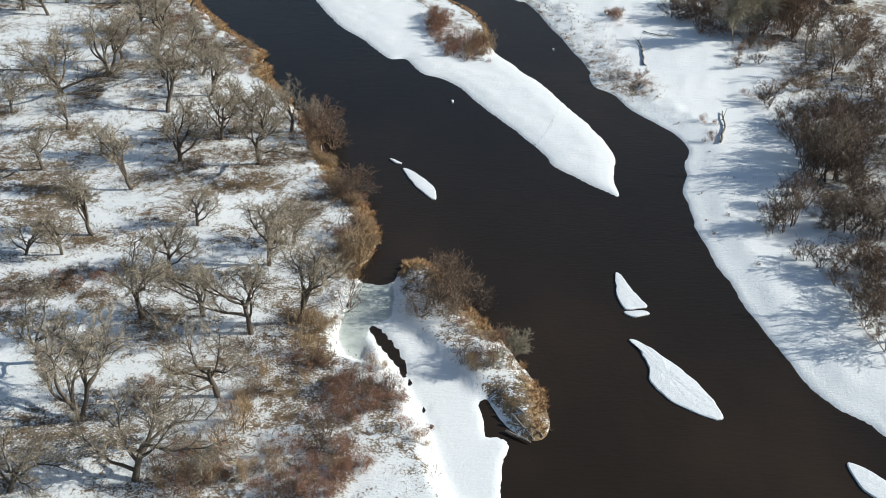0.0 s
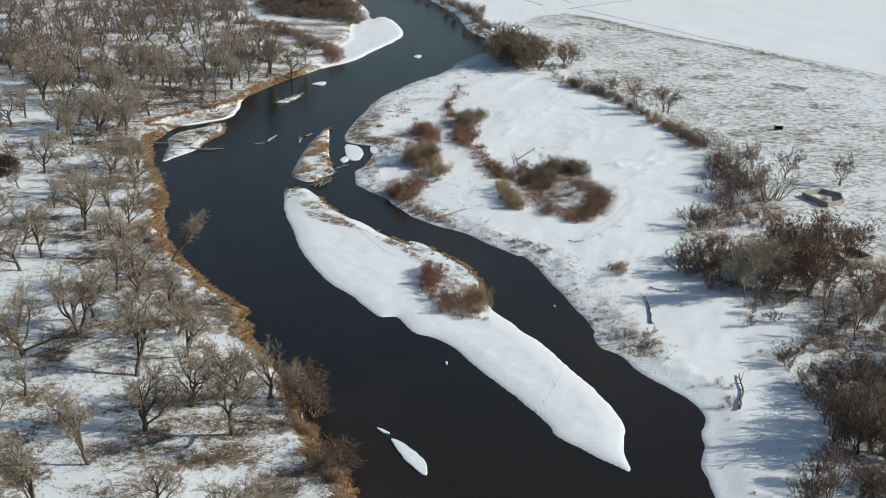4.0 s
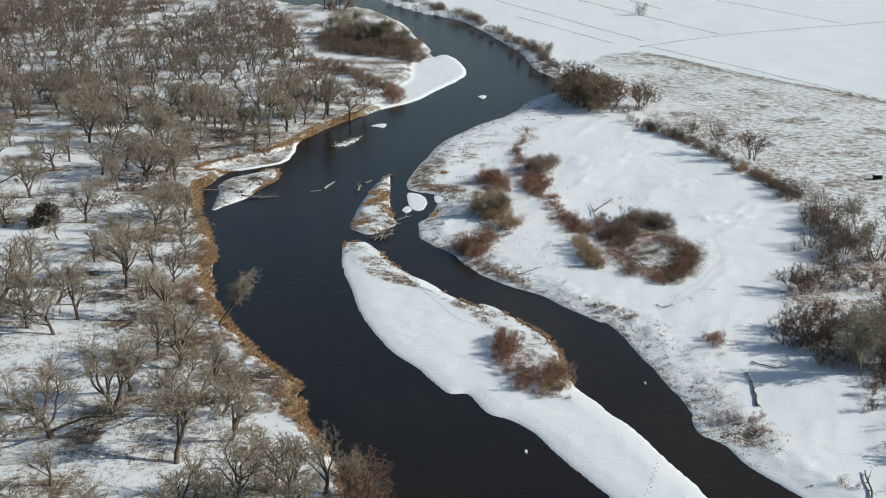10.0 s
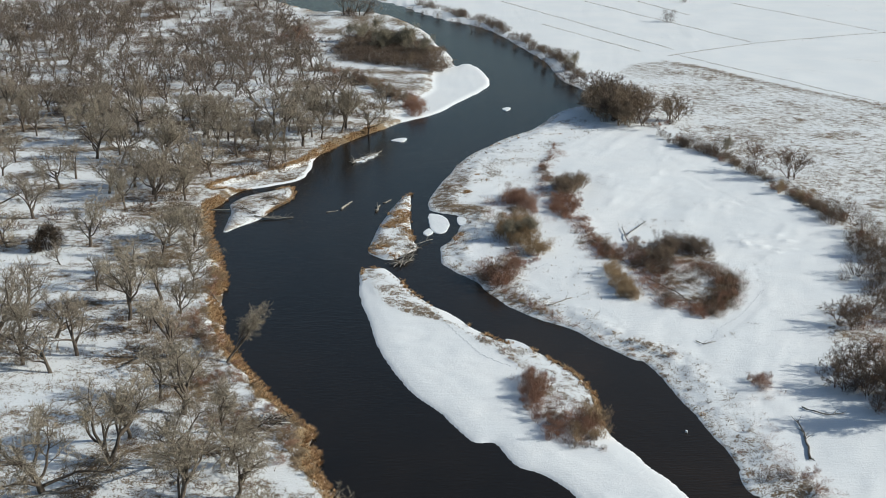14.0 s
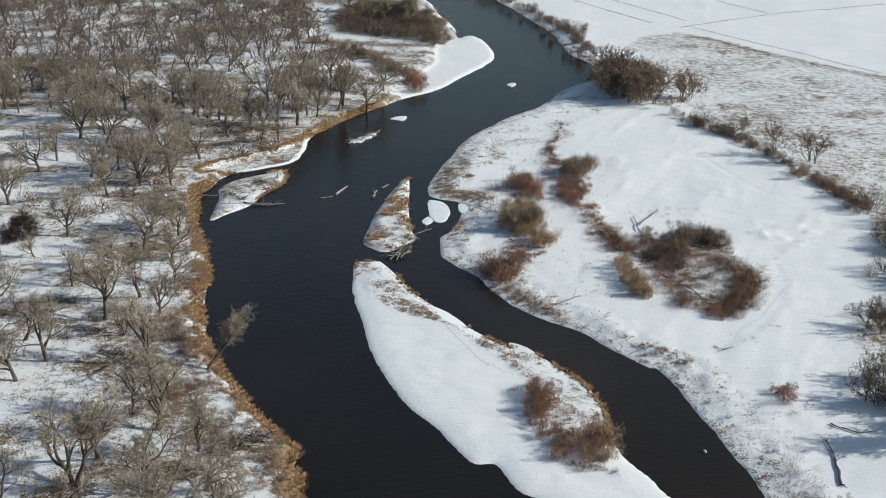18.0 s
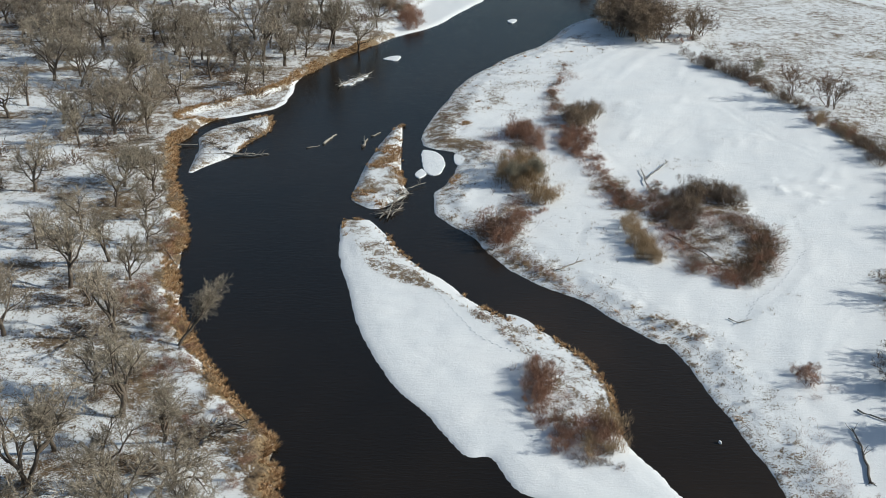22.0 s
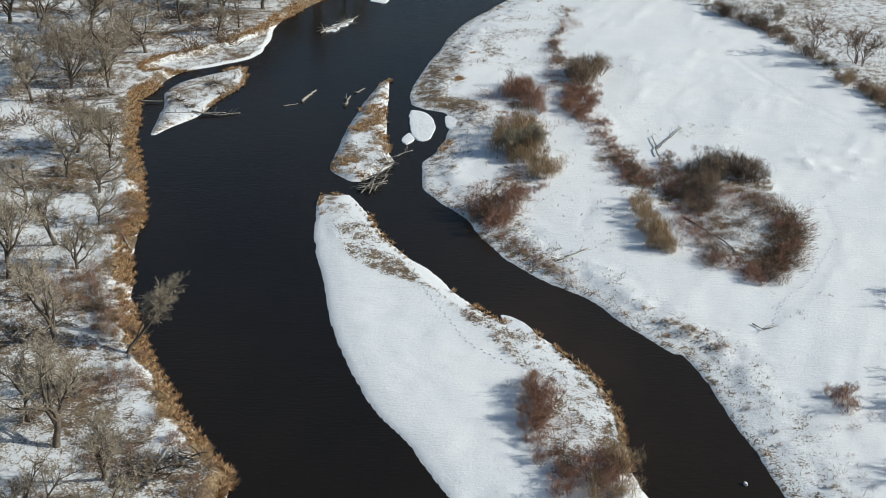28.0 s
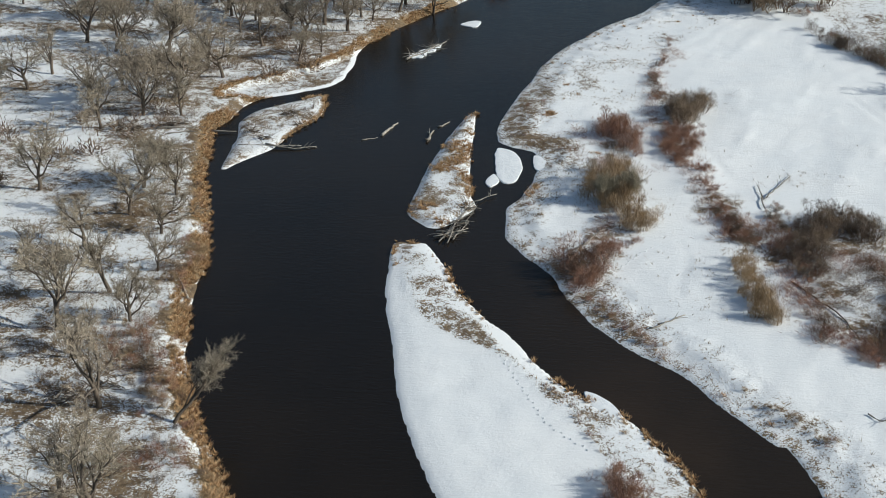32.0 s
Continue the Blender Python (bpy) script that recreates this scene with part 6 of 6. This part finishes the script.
def brush_pile(x, y, r, seed, pale=0.25, label="heap of crossed dark dead branches dusted with snow"):
    """A heap of crossed dead branches."""
    rng, z = random.Random(seed), max(float(ground_z(x, y)), 0.0)
    ob = tagged(new("brush_pile"), label, "brush pile", "piles of dead branches")
    ob.location = (x, y, z)
    for _ in range(int(r * 13)):
        a, q = rng.uniform(0, 2 * math.pi), r * math.sqrt(rng.random()) * 0.8
        b = Wood()
        start = Vector((math.cos(a) * q, math.sin(a) * q * 0.7, rng.uniform(0.02, 0.55)))
        way = Vector((rng.uniform(-1, 1), rng.uniform(-0.6, 0.6), rng.uniform(-0.12, 0.35)))
        b.tube(limb_line(rng, start, way, rng.uniform(1.2, 3.2), 4, 0.3, -0.02), rng.uniform(0.05, 0.13), 0.015, 4)
        part("branch", mesh_of("pile_branch", b.v, b.f, M_LOG if rng.random() < pale else M_BARK), ob)
    return ob


for q, (x, y, r) in enumerate([
    (-31.6, 203.9, 4), (-28.8, 205.7, 3), (-34.4, 201.2, 3), (-38.8, 194.5, 4), (-43, 195.4, 3), (-57.5, 235.4, 4),
    (-53.3, 238.3, 3), (-49.5, 243.1, 3), (-71.1, 334.5, 3), (-78.8, 332.1, 3),
] + [
    (-53.7, 108.3, 4), (-48.7, 109.1, 3), (-56.6, 182.8, 3), (-9.3, 98.2, 2),
]):
    brush_pile(x, y, r, 500 + q)
for q, (x, y, r) in enumerate([
    (-10.9, 292.1, 1.6), (-9.1, 297.3, 1.6), (-8, 303.3, 1.5),
]):
    brush_pile(x, y, r, 530 + q, 0.6, "jam of bleached driftwood at the islet point")
for q, (x, y, r) in enumerate([
    (-49.4, 345.5, 1.3), (-51.4, 331.4, 1.5), (-45.6, 339.9, 1.3), (-54.1, 334.7, 1.2),
]):
    brush_pile(x, y, r, 540 + q, 0.1, "dark dead branches lying on a snowy islet")
lay([
    (-29.4, 386.4), (-25.1, 391.3), (-20.9, 397.9),
], seed=57, thick=0.13, stubs=9, over=0.35, label="dark snagged branches on a rough ice floe")
lay([
    (9.9, 286.5), (12.9, 289.5), (15.7, 295.2),
], seed=51, thick=0.16, stubs=8, over=0.4, label="tangle of pale dead branches among shrubs")
lay([
    (14.2, 300), (17.9, 296.9),
], seed=52, thick=0.16, stubs=8, over=0.4, label="tangle of pale dead branches among shrubs")
lay([
    (-73.8, 332.4), (-69.2, 333.3), (-64.5, 334.8),
], seed=53, thick=0.2, stubs=9, label="fallen limb with many bleached branches in snow")
lay([
    (-70.8, 329.8), (-66.3, 331.3), (-62.9, 332.2),
], seed=54, thick=0.15, stubs=8, label="fallen limb with many bleached branches in snow")
lay([
    (-53.2, 351.6), (-47.8, 346.1), (-43, 343.4),
], seed=55, thick=0.12, stubs=9, label="dead branches lying on a snowy islet")
lay([
    (-56.1, 328), (-50.2, 328.2), (-43.4, 329.8),
], seed=56, thick=0.16, stubs=8, over=0.1, label="dead branches along a snowy islet")
lay([
    (-61.7, 179.7), (-57.7, 182.9), (-54.2, 187.9),
], seed=1, label="pale fallen trunk lying on snow among brush")
lay([
    (-60.9, 180.2), (-56.2, 180.6), (-53, 185.5),
], seed=2, thick=0.2)
lay([
    (-63.2, 178.9), (-59.7, 181.2),
], seed=3, thick=0.16)
lay([
    (59.6, 193.3), (60.7, 200.3), (60.9, 207.1),
], seed=4, wood=M_OLDLOG, thick=0.2, stubs=8, roots=True, label="uprooted weathered trunk lying on the snowy bank")
lay([
    (67, 154.7), (69.5, 161.2), (70.8, 168.6),
], seed=5, wood=M_OLDLOG, thick=0.24, stubs=6, over=0.35, label="thick grey dead trunk lying in snow")
lay([
    (63.1, 212.2), (66.4, 209.2), (69.9, 209.6),
], seed=6, thick=0.15, stubs=6, label="thin fallen branch with twigs on snow")
lay([
    (50, 242.6), (51.5, 240.8), (53.7, 241.7),
], seed=7, thick=0.12, stubs=3, label="small fallen branch on smooth snow")
lay([
    (22.1, 262.5), (24.7, 264.5), (27.6, 266.8),
], seed=8, thick=0.16, stubs=3, label="thin fallen pole lying on the snow")
lay([
    (45.3, 279.1), (48.1, 274.4), (51.3, 268.5), (52.6, 262),
], seed=9, wood=M_OLDLOG, thick=0.15, stubs=6, label="long pale driftwood trunk at the brush edge")
lay([
    (44.8, 307.1), (44.9, 311.7), (44.7, 317.1),
], seed=50, wood=M_OLDLOG, thick=0.13, stubs=7, over=0.35, label="pale forked driftwood stump in snow")
lay([
    (45.8, 311.8), (48.5, 316.9), (51.6, 322.3),
], seed=10, wood=M_OLDLOG, thick=0.12, stubs=9, over=0.35, roots=True, label="broken driftwood stump in snow")
lay([
    (-31.9, 334.2), (-28.9, 336),
], seed=11, over=0.0, thick=0.2, stubs=2, label="sunken log just breaking the water")
lay([
    (-28.1, 337), (-27, 340.9), (-25.7, 344.3),
], seed=12, over=0.1, thick=0.35, stubs=1, label="pale stranded log in the river")
lay([
    (-18.6, 335), (-17.8, 340.6),
], seed=13, over=0.2, thick=0.35, stubs=2, roots=True, label="stranded stump in the river")
lay([
    (-17, 342.9), (-15, 346),
], seed=14, over=0.1, thick=0.22, stubs=0, label="short pale log in the river")
lay([
    (-28.7, 385.2), (-24.9, 390.3), (-20.3, 399.6),
], seed=15, over=0.3, thick=0.3, stubs=6, label="stranded snowy log in midstream")
lay([
    (-62.9, 334.9), (-57.9, 335.4),
], seed=16, over=0.4, thick=0.22, stubs=0, label="snow-topped log bridging a narrow channel")
lay([
    (-50.4, 328.5), (-44.5, 327.9), (-40.3, 329.5),
], seed=17, thick=0.2, stubs=7, label="driftwood along the edge of a small islet")
lay([
    (-57.8, 341.1), (-52.7, 344.9), (-47.7, 350.5),
], seed=18, thick=0.15, stubs=8, label="brushy driftwood on a snowy islet")
for q, ends in enumerate(([
    (-12.3, 289.6), (-7.1, 306.2),
], [
    (-13.1, 291.3), (-7.5, 295.2),
], [
    (-10.8, 289.3), (-9.5, 299.5),
], [
    (-9.9, 290.5), (-7.6, 298.1),
], [
    (-7.3, 306.2), (-3.2, 310.1),
], [
    (-12.9, 293.1), (-7.6, 293.6),
], [
    (-11, 297.1), (-7.2, 301.4),
])):
    lay(ends, seed=20 + q, over=0.25 + 0.1 * (q % 3), thick=0.14, stubs=5, label="driftwood log in a jam at the islet tip", name="driftwood_log")
for q, ends in enumerate(([
    (18.9, 74.4), (21.5, 69.5),
], [
    (18.4, 73.2), (22.4, 70.6),
], [
    (19.8, 75), (22.8, 70),
], [
    (17.9, 71.4), (21, 68.9),
])):
    lay(ends, seed=30 + q, over=0.2 + 0.1 * (q % 2), thick=0.2, stubs=2, label="snow-dusted driftwood log on the islet point", name="driftwood_log")
for q, ends in enumerate(([
    (-32.3, 200.5), (-31.3, 208.2),
], [
    (-35.4, 204.6), (-31.9, 206.8),
], [
    (-38.6, 208.9), (-34, 209.7),
], [
    (-39.3, 206.7), (-37.6, 209.6),
], [
    (-71.5, 334.7), (-63.7, 334.8),
], [
    (-85, 331.8), (-81.6, 338.6),
], [
    (-49.3, 265.5), (-53.2, 273),
])):
    lay(ends, seed=40 + q, thick=0.25, stubs=5, label="fallen dead limb with branches on snow")


brush_pile(-26.5, 389, 2.2, 81, 0.7, "tangle of snowy driftwood stranded in the river")
brush_pile(-23.5, 394, 1.8, 82, 0.7, "tangle of snowy driftwood stranded in the river")


# ---- old foundations and a shed in the meadow ----
def foundation(corners, high=0.9, thick=0.35):
    c = np.array([q[:2] for q in corners])
    mid = c.mean(0)
    base = float(ground_z(*mid))
    ob = tagged(new("concrete_foundation"), "open roofless concrete foundation filled with snow", "foundation", "old foundations in the meadow")
    ob.location = (*mid, base)
    for a, b in zip(c, np.roll(c, -1, 0)):
        d = b - a
        length = float(np.hypot(*d))
        bm = bmesh.new()
        bmesh.ops.create_cube(bm, size=1.0)
        bmesh.ops.scale(bm, vec=(length + thick * 0.96, thick, high + 0.4), verts=bm.verts)
        bmesh.ops.bevel(bm, geom=bm.edges[:], offset=0.03, segments=1, affect="EDGES")
        me = bpy.data.meshes.new("foundation_wall")
        bm.to_mesh(me)
        bm.free()
        me.materials.append(M_CONCRETE)
        w = part("wall", me, ob)
        m = (a + b) / 2 - mid
        w.matrix_local = pose(m[0], m[1], (high - 0.4) / 2, 0, 0, math.degrees(math.atan2(d[1], d[0])))
    return ob


foundation([
    (116.8, 274.6), (122.8, 277.9), (126.6, 273.8), (125.4, 268.5), (120.5, 265.8),
], 1.2)
foundation([
    (109, 231.8), (114.5, 233.2), (117.4, 226.5), (110.9, 223.7),
], 1.2)


def shed(x, y):
    z = float(ground_z(x, y))
    ob = tagged(new("shed"), "small dark open-sided shed with a snowy roof", "shed")
    ob.location, ob.scale = (x, y, z), (0.68, 0.68, 0.68)
    for name, size, at, mat in (("wall", (3.4, 0.12, 1.9), (0, 1.2, 0.9), M_DARK), ("wall", (0.12, 2.4, 1.9), (-1.64, 0, 0.9), M_DARK),
                                ("wall", (0.12, 2.4, 1.9), (1.64, 0, 0.9), M_LOG), ("roof", (3.7, 2.9, 0.12), (0, 0, 1.92), M_DARK),
                                ("snow_cap", (3.5, 2.7, 0.14), (0, 0, 2.05), M_SNOW)):
        bm = bmesh.new()
        bmesh.ops.create_cube(bm, size=1.0)
        bmesh.ops.scale(bm, vec=size, verts=bm.verts)
        bmesh.ops.translate(bm, vec=at, verts=bm.verts)
        me = bpy.data.meshes.new("shed_" + name)
        bm.to_mesh(me)
        bm.free()
        me.materials.append(mat)
        part(name, me, ob)
    return ob


shed(*[
    (131.1, 343),
][0])


# ---- the field beyond ----
def rows_of_stubble(ends, every=1.2, seed=0, high=0.5):
    """Places along straight field lines."""
    g = np.random.default_rng(seed)
    out = []
    for (ax, ay), (bx, by) in zip(ends[::2], ends[1::2]):
        n = int(math.hypot(bx - ax, by - ay) / every)
        s = g.uniform(0, 1, n)
        out.append(np.stack([ax + (bx - ax) * s + g.normal(0, 0.35, n), ay + (by - ay) * s + g.normal(0, 0.35, n), np.full(n, 0.85)], -1))
    p = np.concatenate(out)
    p[:, 2] = [ground_z(x, y) for x, y in p[:, :2]]
    return p


FIELD = [
    (31.1, 744.7), (102.5, 583.7), (48.7, 658.8), (86.7, 577.8), (78.7, 744.5), (141.7, 603.9), (160.3, 736.9), (212, 636),
    (108.8, 744.3), (128.4, 690.4), (97.7, 567.4), (141.1, 598.7), (141.1, 598.7), (222.6, 636.7), (222.6, 636.7), (300.6, 677.3), (102.8, 567.5),
    (136.8, 508.9), (136.8, 508.9), (162.2, 463.7), (162.2, 463.7), (203.4, 404.6),
]
tufts("field_stubble", rows_of_stubble(FIELD, 0.16, 3), 3, 0.15, 0.4, 0.10, M_WEED, "lines of dry stubble across the snowy field", "stubble", 5)
# thin uprights stand for small plant sticks on the grass line, no fence
STICK_ENDS = [(97.7, 567.4), (222.6, 636.7)]
stick_mesh = Wood()
stick_mesh.tube([Vector((0, 0, -0.3)), Vector((0, 0, 0.5)), Vector((0.02, 0, 1.1))], 0.05, 0.04, 6)
stick_data = mesh_of("post", stick_mesh.v, stick_mesh.f, M_LOG)
fence = tagged(new("field_fence"), "line of thin upright plant sticks across snow", "fence")
(ax, ay), (bx, by) = STICK_ENDS
for k in range(14):
    x, y = ax + (bx - ax) * (0.55 + 0.45 * k / 13), ay + (by - ay) * (0.55 + 0.45 * k / 13)
    p = part("post", stick_data, fence)
    p.location = (x, y, ground_z(x, y))
